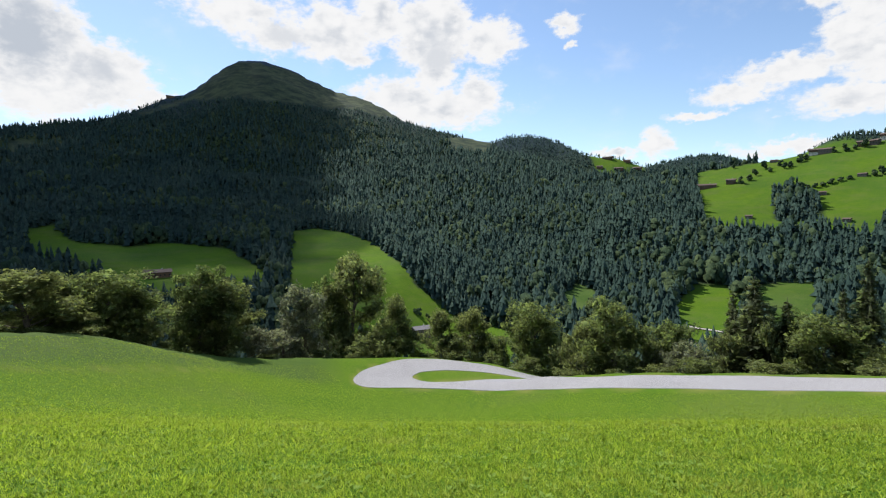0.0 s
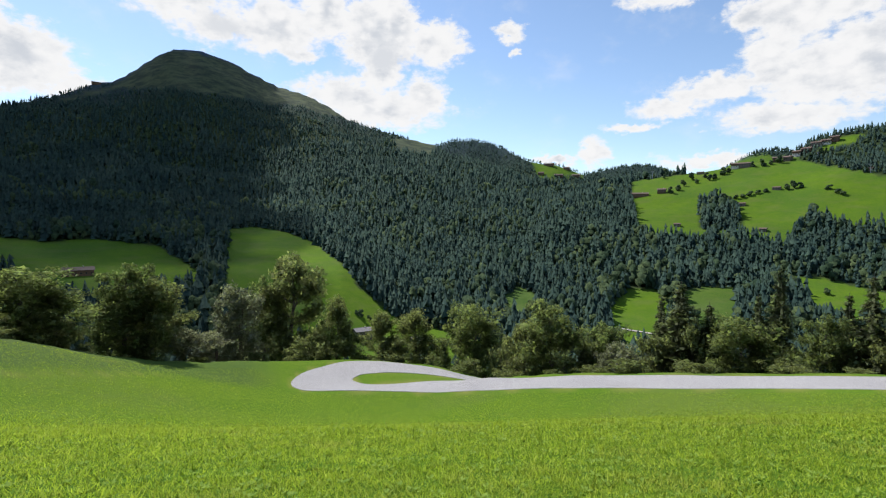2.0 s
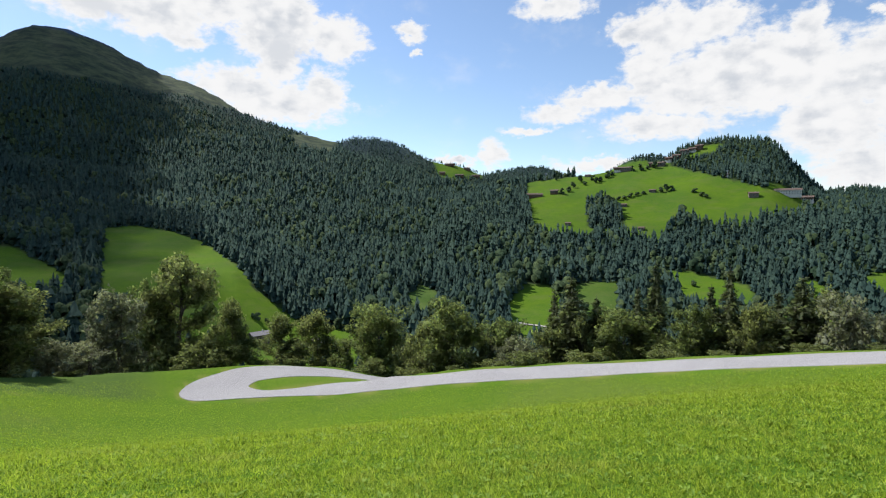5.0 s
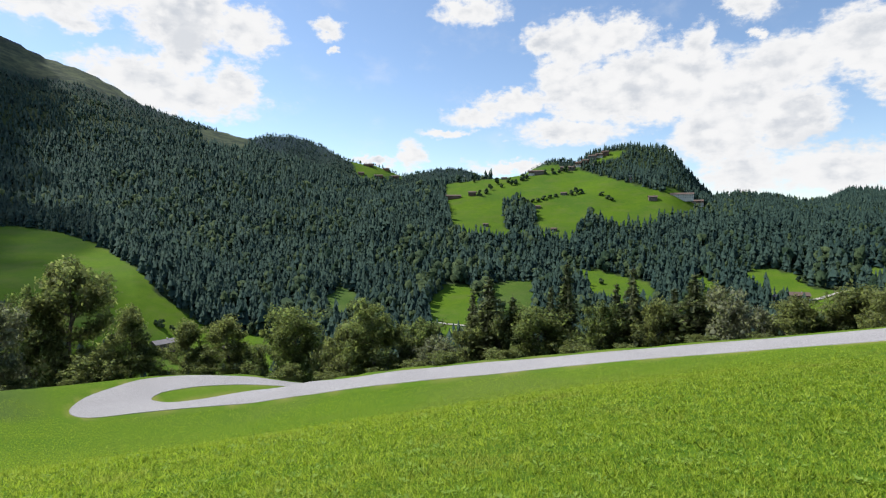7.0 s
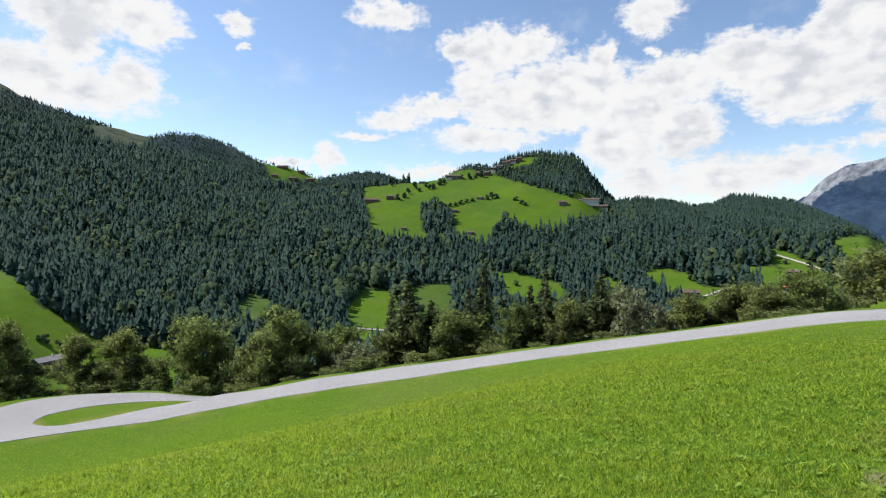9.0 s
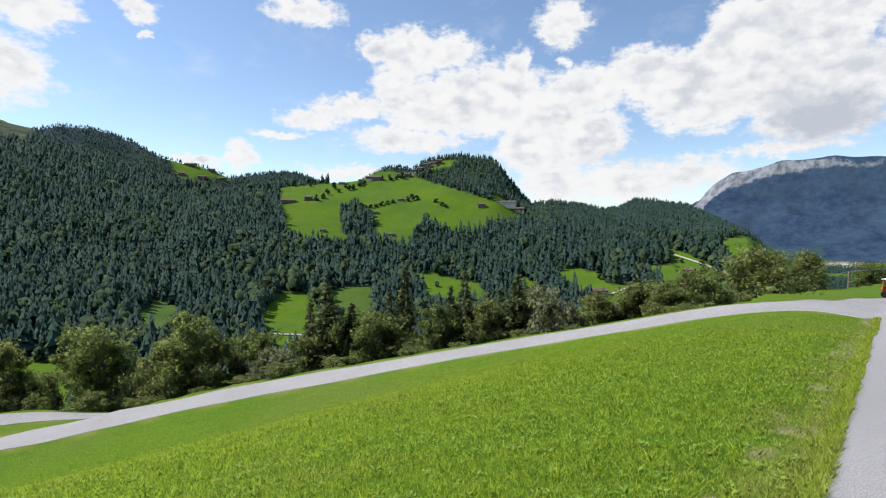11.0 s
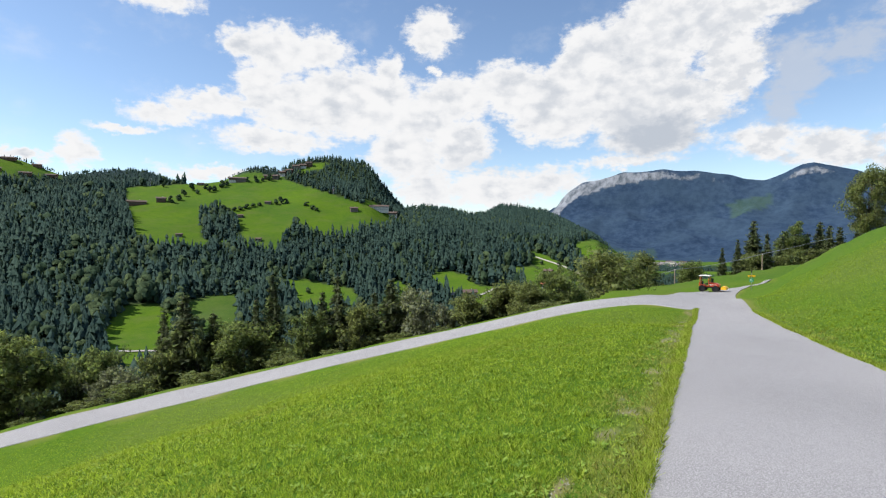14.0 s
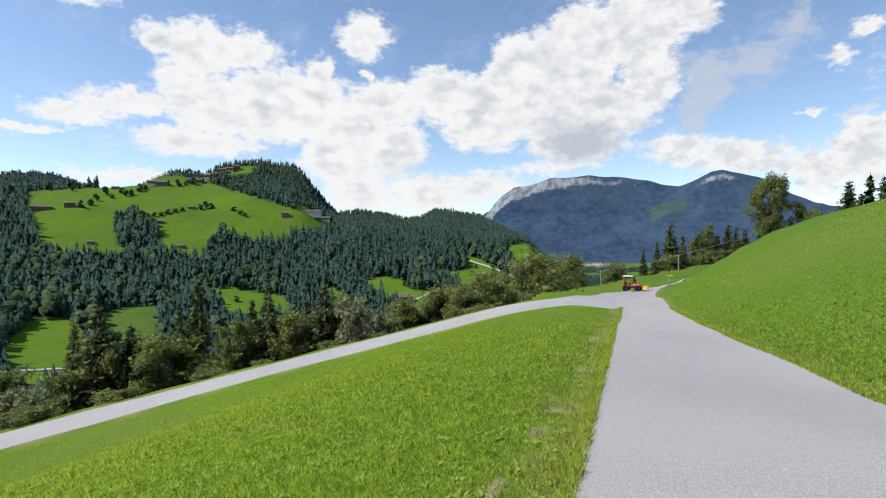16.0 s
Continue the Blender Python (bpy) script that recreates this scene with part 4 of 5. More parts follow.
def leafy_tree(name, seed, tall, wide, label, category="tree", stems=1, clear=0.18, leaves=5200, size=0.24, gaps=0.3, leaf="ash", slim=0.55, core_size=0.45, clumps=150):
    rnd, rng = random.Random(seed), np.random.default_rng(seed)
    root = tagged(new(name), label, category)
    bv, bf, ends, limbs = [], [], [], []

    def add(path, radii, sides=7):
        v, f = tube(path, radii, sides)
        if sides == 5 and stems == 1:
            limbs.append((v, f))
            return
        s = len(bv)
        bv.extend(v)
        bf.extend(tuple(s + i for i in q) for q in f)

    for s in range(stems):
        lean = Vector((rnd.uniform(-1, 1), rnd.uniform(-1, 1), 0)) * wide * (0.05 if stems == 1 else 0.22)
        trunk = [Vector((0, 0, -0.6)) + lean * 0.1 * s]
        for k in range(1, 8):
            trunk.append(Vector((0, 0, tall * 0.86 * k / 7)) + lean * (k / 7) ** 1.3 + Vector((rnd.uniform(-1, 1), rnd.uniform(-1, 1), 0)) * wide * 0.025)
        base = tall * (0.022 if stems == 1 else 0.012)
        add(trunk, [base * (1.35 if k == 0 else 1) * (1 - 0.11 * k) for k in range(8)], 8)
        for k in range(int(15 / stems) + 3):
            u = clear + (0.95 - clear) * (k + rnd.random()) / (int(15 / stems) + 3)
            i = min(int(u * 7), 6)
            p = trunk[i].lerp(trunk[i + 1], u * 7 - i) if u * 7 < 7 else trunk[7].copy()
            a = k * 2.4 + rnd.uniform(-0.5, 0.5)
            shape = math.sin(math.pi * min(1, max(0.08, (u - clear * 0.6) / (1.06 - clear * 0.6))) ** 0.72) ** 0.62
            reach = wide * 0.37 * shape * rnd.uniform(0.6, 1.15)
            d = Vector((math.cos(a), math.sin(a), 0))
            up = rnd.uniform(0.25, 0.75) * reach + 0.08 * tall * (1 - u)
            path = [p, p + d * reach * 0.4 + Vector((0, 0, up * 0.35)), p + d * reach * 0.75 + Vector((0, 0, up * 0.75)), p + d * reach + Vector((0, 0, up))]
            add(path, [base * 0.42 * (1 - 0.5 * u), base * 0.28, base * 0.16, base * 0.06], 5)
            for t in (0.5, 0.7, 0.85, 1.0):
                q = path[0].lerp(path[3], t) + Vector((0, 0, up * 0.1))
                for _ in range(2):
                    e = q + Vector((rnd.gauss(0, 1), rnd.gauss(0, 1), rnd.gauss(0, 0.8))) * wide * 0.075
                    if rnd.random() > gaps * 0.5:
                        ends.append(e)
        ends.append(trunk[7] + Vector((0, 0, tall * 0.06)))
    trunk_part = child("trunk", mesh_of("trunk", [tuple(v) for v in bv], np.array(bf), BARK, True), root)
    for lv, lf in limbs:
        child("limb", mesh_of("limb", [tuple(v) for v in lv], np.array(lf), BARK, True), trunk_part)
    e = np.array([tuple(p) for p in ends])
    if len(e) > clumps:
        e = e[rng.permutation(len(e))[:clumps]]
    rad = wide * 0.088 * rng.uniform(0.6, 1.35, len(e))
    # hearts: uneven lumps of inner leaves that close the crown
    bm = bmesh.new()
    bmesh.ops.create_icosphere(bm, subdivisions=1, radius=1.0)
    ball = np.array([tuple(w.co) for w in bm.verts])
    ball_f = np.array([[w.index for w in q.verts] for q in bm.faces])
    bm.free()
    core = e[:, None] + ball[None] * (rad * core_size)[:, None, None] * rng.uniform(0.55, 1.25, (len(e), len(ball), 1)) * [1, 1, 0.8]
    core[..., 2] = np.maximum(core[..., 2], 0.03)
    core_f = (ball_f[None] + (np.arange(len(e)) * len(ball))[:, None, None]).reshape(-1, 3)
    core_n = np.broadcast_to(ball[None], core.shape).reshape(-1, 3)
    core = core.reshape(-1, 3)
    which = rng.integers(0, len(e), leaves)
    off = rng.normal(size=(leaves, 3))
    off /= np.linalg.norm(off, axis=1)[:, None]
    c = e[which] + off * [1, 1, 0.8] * (rad[which] * rng.uniform(0.55, 1.0, leaves) ** 0.5 * (1.12 + 0.16 * rng.normal(size=leaves)))[:, None]
    c[:, 2] = np.maximum(c[:, 2], 0.05)
    v, f = leaf_cards(c, off, size, rng, slim)
    me = mesh_of("crown", np.concatenate([v, core]), np.concatenate([f, core_f + len(v)]), LEAF[leaf], True)
    heart = np.array([0, 0, tall * 0.5])

    def turned(p, o, scatter):
        out = (p - heart) / [wide * 0.5, wide * 0.5, tall * 0.5]
        n = o * 0.5 + out * 0.3 + rng.normal(size=p.shape) * scatter + [-0.1, 0.1, 0.4]
        return n / (np.linalg.norm(n, axis=1)[:, None] + 1e-9)

    me.normals_split_custom_set_from_vertices(np.concatenate([np.repeat(turned(c, off, 0.42), 3, axis=0), turned(core, core_n, 0.12)]))
    child("crown", me, root)
    return root


def needle_tree(name, seed, tall, wide, label, leaf="spruce", thin=1.0):
    rnd, rng = random.Random(seed), np.random.default_rng(seed)
    root = tagged(new(name), label, "conifer")
    path = [Vector((0, 0, -0.6)), Vector((0, 0, tall * 0.35)), Vector((0, 0, tall * 0.7)), Vector((0, 0, tall))]
    v, f = tube(path, [tall * 0.017, tall * 0.012, tall * 0.007, 0.01], 8)
    bv, bf = list(v), list(f)
    pts, dirs, sizes = [], [], []
    whorls = int(24 * thin) + 4
    for k in range(whorls):
        u = 0.07 + 0.92 * k / whorls
        z = tall * u
        reach = wide * 0.5 * (1 - u) ** 0.95 * rnd.uniform(0.82, 1.12) + 0.04
        for j in range(int(7 + 3 * (1 - u))):
            z = tall * (u + rnd.uniform(-0.5, 0.5) * 0.92 / whorls)
            a = j * 0.75 + k * 1.3 + rnd.uniform(-0.25, 0.25)
            long = reach * rnd.uniform(0.65, 1.15)
            d = np.array([math.cos(a), math.sin(a), 0])
            droop = 0.32 + 0.2 * rnd.random()
            v, f = tube([Vector((0, 0, z)), Vector(d * long * 0.6) + Vector((0, 0, z - long * droop * 0.55)), Vector(d * long) + Vector((0, 0, z - long * droop * 0.75))],
                        [0.05 * tall / 15, 0.03 * tall / 15, 0.01], 3)
            s = len(bv)
            bv += v
            bf += [tuple(s + i for i in q) for q in f]
            m = max(6, int(84 * long / wide * 2))
            t = rng.uniform(0.15, 1.05, m)
            side = rng.normal(size=(m, 3)) * [1, 1, 0.35] * long * 0.13
            p = np.outer(t * long, d) + side
            p[:, 2] += z - long * droop * (t * 0.95 - 0.2 * t * t) - np.abs(side[:, 2])
            pts.append(p)
            sizes.append(np.full(m, 0.55 + 0.45 * (1 - u)))
            dirs.append(np.tile(d * 0.75 + [0, 0, 0.75], (m, 1)))
    child("trunk", mesh_of("trunk", [tuple(p) for p in bv], np.array(bf), BARK, True), root)
    c = np.concatenate(pts)
    # inner skirts of needles that close the cone
    tiers, sides = 11, 14
    sv, sf = [], []
    for k in range(tiers):
        u = 0.05 + 0.9 * k / tiers
        rad = wide * 0.27 * (1 - u) ** 0.95
        s = len(sv)
        for j in range(sides):
            a = 2 * math.pi * (j + rnd.uniform(-0.3, 0.3)) / sides
            q = rad * rnd.uniform(0.55, 1.15)
            sv.append((q * math.cos(a), q * math.sin(a), tall * u - q * 0.35))
        sv.append((0, 0, min(tall * 0.97, tall * (u + 2.0 / tiers))))
        sf += [(s + j, s + (j + 1) % sides, s + sides) for j in range(sides)]
    sv, sf = np.array(sv), np.array(sf)
    v, f = leaf_cards(c, np.concatenate(dirs), 0.52 * tall / 14 * np.concatenate(sizes), rng, 0.5)
    me = mesh_of("crown", np.concatenate([v, sv]), np.concatenate([f, sf + len(v)]), LEAF[leaf], True)
    n = np.concatenate([np.repeat(np.concatenate(dirs) * 0.7 + rng.normal(size=c.shape) * 0.45, 3, axis=0), sv * [1.5 / wide, 1.5 / wide, 0] + rng.normal(size=sv.shape) * 0.15 + [0, 0, 0.6]])
    me.normals_split_custom_set_from_vertices(n / np.linalg.norm(n, axis=1)[:, None])
    child("crown", me, root)
    return root


TREES = {
    "ash": [(-39.3, 57.3, 9.1, 12.6), (-31.3, 63.4, 9.2, 6.3), (-23.4, 67.3, 12.3, 10.4), (-10.2, 80.6, 24.2, 13.7), (-5.4, 72.1, 12.3, 5.7), (-0.4, 71.1, 9.8, 6.1), (3.2, 71.1, 11.0, 7.1), (15.3, 64.9, 12.1, 6.7), (48.5, 58.2, 12.0, 5.9), (53.6, 60.3, 15.3, 5.8), (60.5, 54.7, 7.8, 5.3), (64.1, 55.3, 8.5, 5.9), (65.6, 56.2, 9.0, 5.8), (67.2, 51.2, 6.3, 4.3), (75.2, 67.4, 11.8, 9.0), (78.4, 102.9, 12.4, 9.5)],
    "maple": [(-36.7, 61.3, 10.6, 8.7), (-33.4, 62.9, 11.2, 11.8), (-25.6, 66.7, 13.2, 10.5), (-13.0, 81.9, 20.9, 8.4), (9.9, 72.9, 16.0, 10.5), (18.2, 64.4, 14.5, 10.6), (23.3, 65.5, 13.7, 8.1), (36.5, 59.6, 11.9, 10.0), (42.9, 58.1, 11.3, 6.9), (70.6, 53.3, 8.2, 5.3), (83.2, 129.7, 13.2, 8.3), (91.8, 149.6, 18.9, 11.0)],
    "willow": [(-20.1, 67.9, 5.6, 5.1), (-17.6, 69.2, 5.5, 6.2), (-15.3, 72.3, 12.9, 8.5), (25.9, 61.0, 8.5, 5.8), (23.6, 60.5, 6.8, 4.1), (55.5, 56.2, 9.2, 5.1), (57.8, 54.9, 6.7, 3.1)],
    "shrub": [(-3.7, 69.9, 5.2, 6.0), (0.8, 68.8, 4.9, 5.9), (5.8, 68.0, 5.6, 5.8), (-8.0, 70.4, 4.8, 7.1), (13.2, 67.0, 9.3, 4.9), (21.8, 62.9, 9.0, 4.8), (28.6, 60.4, 8.7, 5.5), (32.5, 60.6, 10.8, 5.1), (34.7, 62.0, 11.3, 5.4), (62.9, 55.4, 6.2, 2.8), (69.0, 52.3, 4.6, 2.5), (73.2, 58.4, 7.5, 3.5), (77.0, 86.5, 7.3, 4.5), (80.6, 114.1, 6.4, 7.5), (82.6, 124.4, 6.0, 8.4), (88.8, 137.6, 8.0, 7.0), (91.1, 142.2, 7.3, 8.8), (93.1, 146.2, 7.4, 9.3), (99.5, 88, 8.0, 4.0), (100.5, 86, 7.0, 3.0), (100.9, 84, 6.2, 2.9)],
    "spruce": [(31.1, 61.9, 15.1, 11.7), (29.3, 64.3, 15.0, 6.9), (33.7, 61.3, 12.8, 7.2), (39.5, 61.9, 17.0, 7.6), (37.8, 61.3, 13.9, 6.1), (46.2, 59.6, 15.2, 7.6), (44.6, 59.8, 13.4, 6.7), (52.0, 57.6, 13.0, 9.0), (50.2, 59.9, 13.1, 7.0), (88.7, 141.3, 17.9, 11.2), (87.4, 140.8, 15.4, 6.5), (89.8, 149.7, 18.9, 8.1), (93.8, 155.7, 18.5, 11.7), (95.2, 145.8, 17.7, 10.0), (96.4, 134.9, 17.3, 9.3), (86.1, 140.3, 15.3, 6.4), (103.1, 84, 10.8, 7.7), (103.9, 86, 12.1, 5.4), (105.4, 86, 14.5, 7.4), (91.0, 146, 13.5, 8.0), (92.9, 152, 15.0, 8.5), (94.5, 150, 16.5, 9.0), (95.9, 142, 14.0, 8.0)],
    "old_ash": [(97.2, 86, 12.1, 6.6)],
    "larch": [(104.5, 86, 14.8, 5.9)],
}
LABELS = {"ash": "tall ash with a loose green crown below the road", "maple": "dense round maple with dark green leaves below the road",
          "willow": "pale grey-green willow bush at the slope's edge", "shrub": "low green hazel shrub in the hedge", "spruce": "dark green spruce with drooping boughs",
          "larch": "slender open larch on the hill's crest", "old_ash": "old wide ash with gaps in its crown on the hill"}


def grow_near_trees():
    made = {}
    for kind in TREES:
        variants = []
        for k in range(3 if kind in ("ash", "maple", "shrub", "spruce") else 2 if kind == "willow" else 1):
            s = 100 + 17 * k + 7 * len(kind)
            if kind == "spruce":
                variants.append(needle_tree("spruce", s, 12.0, 5.0, LABELS[kind]))
            elif kind == "larch":
                variants.append(needle_tree("larch", s, 12.0, 4.0, LABELS[kind], "larch", 0.6))
            elif kind == "shrub":
                variants.append(leafy_tree("hazel_shrub", s, 5.0, 5.0, LABELS[kind], "shrub", 4, 0.02, 5200, 0.21, 0.2, "shrub", clumps=95))
            elif kind == "willow":
                variants.append(leafy_tree("willow", s, 7.0, 5.0, LABELS[kind], "tree", 3, 0.05, 8500, 0.24, 0.3, "willow", 0.36, clumps=120))
            elif kind == "old_ash":
                variants.append(leafy_tree("old_ash", s, 12.0, 10.0, LABELS[kind], "tree", 1, 0.1, 22000, 0.27, 0.5, "ash", core_size=0.4))
            elif kind == "ash":
                variants.append(leafy_tree("ash", s, 11.0, 7.0, LABELS[kind], "tree", 1, 0.08, 14000, 0.245, 0.4, "ash"))
            else:
                variants.append(leafy_tree("maple", s, 11.0, 7.5, LABELS[kind], "tree", 1, 0.05, 14000, 0.25, 0.25, "maple", 0.62))
        made[kind] = variants
    rnd = random.Random(3)
    size = {"ash": (11, 7), "maple": (11, 7.5), "willow": (7, 5), "shrub": (5, 5), "spruce": (12, 5), "larch": (12, 4), "old_ash": (12, 10)}
    for kind, places in TREES.items():
        tall, wide = size[kind]
        for k, (b, r, h, w) in enumerate(places):
            x, y = plan(b, r)
            z = float(height(x, y))
            src = made[kind][k % len(made[kind])]
            m = pose(float(x), float(y), z - 0.1, 0, 0, rnd.uniform(0, 360))
            if k < len(made[kind]):
                ob = src
                ob.matrix_basis = m
            else:
                ob = copy_thing(src, m)
            full = 1.0 if kind in ("spruce", "larch") else 1.18 if 55 < b < 80 else 0.92
            ob.scale = (w / wide * full, w / wide * full, h / tall * full)
            tagged(ob, group="trees along the road" if b < 86 else "trees beyond the field")


grow_near_trees()


def grow_hedge():
    """Low hazel and bramble right behind the verge, all along the slope's edge."""
    rnd = random.Random(21)
    kinds = [leafy_tree("hedge_shrub", 300 + k, 3.0, 4.2, "dense low green shrub behind the road's verge", "shrub", 5, 0.0, 3000, 0.2, 0.1, "shrub", clumps=70) for k in range(3)]
    b, k = -43.0, 0
    while b < 75:
        r = float(np.interp(b, BRINK[:, 0], BRINK[:, 1])) + rnd.uniform(1.6, 3.6)
        x, y = (float(v) for v in plan(b, r))
        m = pose(x, y, float(height(x, y)) - 0.1, 0, 0, rnd.uniform(0, 360))
        if k < 3:
            ob = kinds[k]
            ob.matrix_basis = m
        else:
            ob = copy_thing(kinds[k % 3], m)
        s = rnd.uniform(0.5, 1.15)
        ob.scale = (s, s, s * rnd.uniform(0.3, 0.6))
        tagged(ob, group="hedge along the road")
        k += 1
        b += math.degrees(rnd.uniform(2.5, 7.0) * (2.2 if b > 54 else 1.0) / r)


grow_hedge()


# ---- grass near the road ----
def on_grass(x, y):
    left = np.interp(x, [-40, -15, 0, 9.72, 14.6, 21.27, 34.3], [-3.5, -1.15, 0.3, 1.24, 1.71, 2.39, 3.58]) + 0.0
    right = np.interp(x, [-40, -15, 0, 9.36, 15.82, 22.79, 35], [-7.3, -4.8, -3.4, -2.54, -1.55, -0.68, 0.79]) - 0.0
    return (y > left) | (y < right)


def grow_grass():
    rng = np.random.default_rng(2)
    sets = []
    for r0, r1, per, size in ((2.2, 5.5, 3600, 0.9), (5.5, 9, 1700, 1.2), (9, 15, 520, 1.9), (15, 24, 215, 2.4), (24, 38, 130, 2.5), (38, 64, 50, 3.4)):
        n = int(math.radians(152) * (r1 * r1 - r0 * r0) / 2 * per)
        sets.append(np.stack([rng.uniform(-44, 108, n), np.sqrt(rng.uniform(r0 * r0, r1 * r1, n)), np.full(n, size)], -1))
    b, r, size = np.concatenate(sets).T
    far = r > 6
    r[far] *= rng.uniform(0.86, 1.16, far.sum())
    x, y = plan(b, r)
    edge = np.full(len(x), 99.0)
    close = (np.abs(y) < 7) | (r > 33)
    edge[close] = to_edge(x[close], y[close])
    keep = on_grass(x, y) & (r < 0.97 * np.interp(b, [-44, -41, -28, -14, -10.6, -9, 6, 20, 42, 65, 84, 86, 92, 108], [48, 49, 58, 64, 54, 53, 49, 44.5, 40, 36.4, 34, 34, 60, 50]))
    keep &= rng.uniform(0, 1, len(x)) > np.maximum(bare(x, y, edge) * 0.95, 0.5 * np.exp(-np.abs(edge - 0.45) / 0.25))
    tuft = lumps(x, y, 0.2, 41, 2)
    keep &= rng.uniform(-1, 1, len(x)) < tuft * 0.9 + 0.75
    x, y, r, tuft, edge, size = x[keep], y[keep], r[keep], tuft[keep], edge[keep], size[keep]
    # a ragged fringe that hangs over the asphalt
    m = 27000
    u = -1.5 + 36 * rng.uniform(0, 1, m) ** 1.6
    side = rng.uniform(0, 1, m) < 0.6
    w = np.where(side, np.interp(u, [-40, 0, 9.72, 14.6, 21.27, 34.3], [-3.5, 0.3, 1.24, 1.71, 2.39, 3.58]) - 0.04 + np.abs(rng.normal(0, 0.09, m)) + 0.025 * lumps(u, u * 0, 0.5, 91),
                 np.interp(u, [-40, 0, 9.36, 15.82, 22.79, 35], [-7.3, -3.4, -2.54, -1.55, -0.68, 0.79]) + 0.04 - np.abs(rng.normal(0, 0.09, m)) - 0.025 * lumps(u, u * 0, 0.5, 93))
    x, y, r = np.append(x, u), np.append(y, w), np.append(r, np.hypot(u, w))
    tuft, edge, size = np.append(tuft, rng.uniform(-0.2, 1.2, m)), np.append(edge, np.zeros(m)), np.append(size, np.interp(u, [2, 6, 12, 20, 34], [1.0, 1.1, 1.4, 2.0, 3.0]))
    # tufts that the mower left longer
    tb, tr = np.repeat(rng.uniform(-43, 107, 900), 22), np.repeat(rng.uniform(3.2, 30, 900), 22)
    tx, ty = plan(tb, tr)
    tx, ty = tx + rng.normal(0, 0.035, len(tx)), ty + rng.normal(0, 0.035, len(ty))
    ok = on_grass(tx, ty)
    tx, ty, tr = tx[ok], ty[ok], tr[ok]
    x, y, r = np.append(x, tx), np.append(y, ty), np.append(r, tr)
    tuft, edge, size = np.append(tuft, np.full(len(tx), 2.6)), np.append(edge, np.full(len(tx), 9.0)), np.append(size, np.interp(tr, [3, 10, 30], [1.1, 1.7, 3.2]))
    n = len(x)
    z = height(x, y) + np.where(edge == 0, 0.045, 0)
    h = rng.uniform(0.02, 0.05, n) * (1 + 0.4 * tuft) * size ** 0.3 * np.where(edge < 0.25, 1.35, 1.0)
    wide = rng.uniform(0.0034, 0.0068, n) * size ** 1.15
    a, t = rng.uniform(0, 2 * np.pi, n), rng.uniform(0, 2 * np.pi, n)
    lean = h * rng.uniform(0.3, 1.3, n)
    dx, dy = np.cos(a) * wide, np.sin(a) * wide
    p0 = np.stack([x - dx, y - dy, z - 0.004], -1)
    p1 = np.stack([x + dx, y + dy, z - 0.004], -1)
    p2 = np.stack([x + np.cos(t) * lean, y + np.sin(t) * lean, z + h], -1)
    v = np.stack([p0, p1, p2], 1).reshape(-1, 3)
    me = mesh_of("grass", v, np.arange(n * 3).reshape(n, 3), GRASS, True)
    # blades stand for a dense sward: shade them by the sward's own slope, with some scatter
    nrm = rng.normal(size=(n, 3)) * 0.38 + [-0.05, 0.2, 0.95]
    nrm = np.repeat(nrm / np.linalg.norm(nrm, axis=1)[:, None], 3, axis=0)
    me.normals_split_custom_set_from_vertices(nrm)
    attribute(me, "dry", np.repeat(np.maximum(np.clip(1.2 - np.abs(edge - 0.5) / 0.6, 0, 1) * np.clip(0.45 + 1.5 * lumps(x, y, 0.8, 71), 0, 1), 0.5 * np.clip(lumps(x, y, 1.6, 19) * 1.8 - 0.4, 0, 1)) * (0.3 + 0.7 * rng.uniform(0, 1, n)), 3))
    tagged(new("grass", me), "short mown green meadow grass beside the lane", "grass", kind="stuff")


def grow_weeds():
    """Broad-leaved rosettes of dock and clover in the meadow."""
    rng = np.random.default_rng(8)
    vs, fs = [], []
    n = 2800
    b, r = rng.uniform(-42, 106, n), 2.6 + 27 * rng.uniform(0, 1, n) ** 1.7
    x, y = plan(b, r)
    keep = on_grass(x, y)
    for cx, cy in zip(x[keep], y[keep]):
        cz = float(height(cx, cy))
        big = rng.uniform(0.018, 0.055)
        for _ in range(rng.integers(4, 9)):
            a = rng.uniform(0, 2 * np.pi)
            d, s = np.array([math.cos(a), math.sin(a), 0]), np.array([-math.sin(a), math.cos(a), 0])
            up = np.array([0, 0, 1.0]) * rng.uniform(0.25, 0.8)
            o = np.array([cx, cy, cz + 0.015]) + d * rng.uniform(0, 0.05)
            k = len(vs)
            vs += [o, o + (d * 0.5 + up * 0.5 + s * 0.3) * big, o + (d + up * 0.6) * big * 1.2, o + (d * 0.5 + up * 0.5 - s * 0.3) * big]
            fs.append((k, k + 1, k + 2, k + 3))
    tagged(new("meadow_weeds", mesh_of("meadow_weeds", np.array(vs), np.array(fs), WEED)), "small broad-leaved dock and clover plants in the grass", "weeds", kind="stuff")


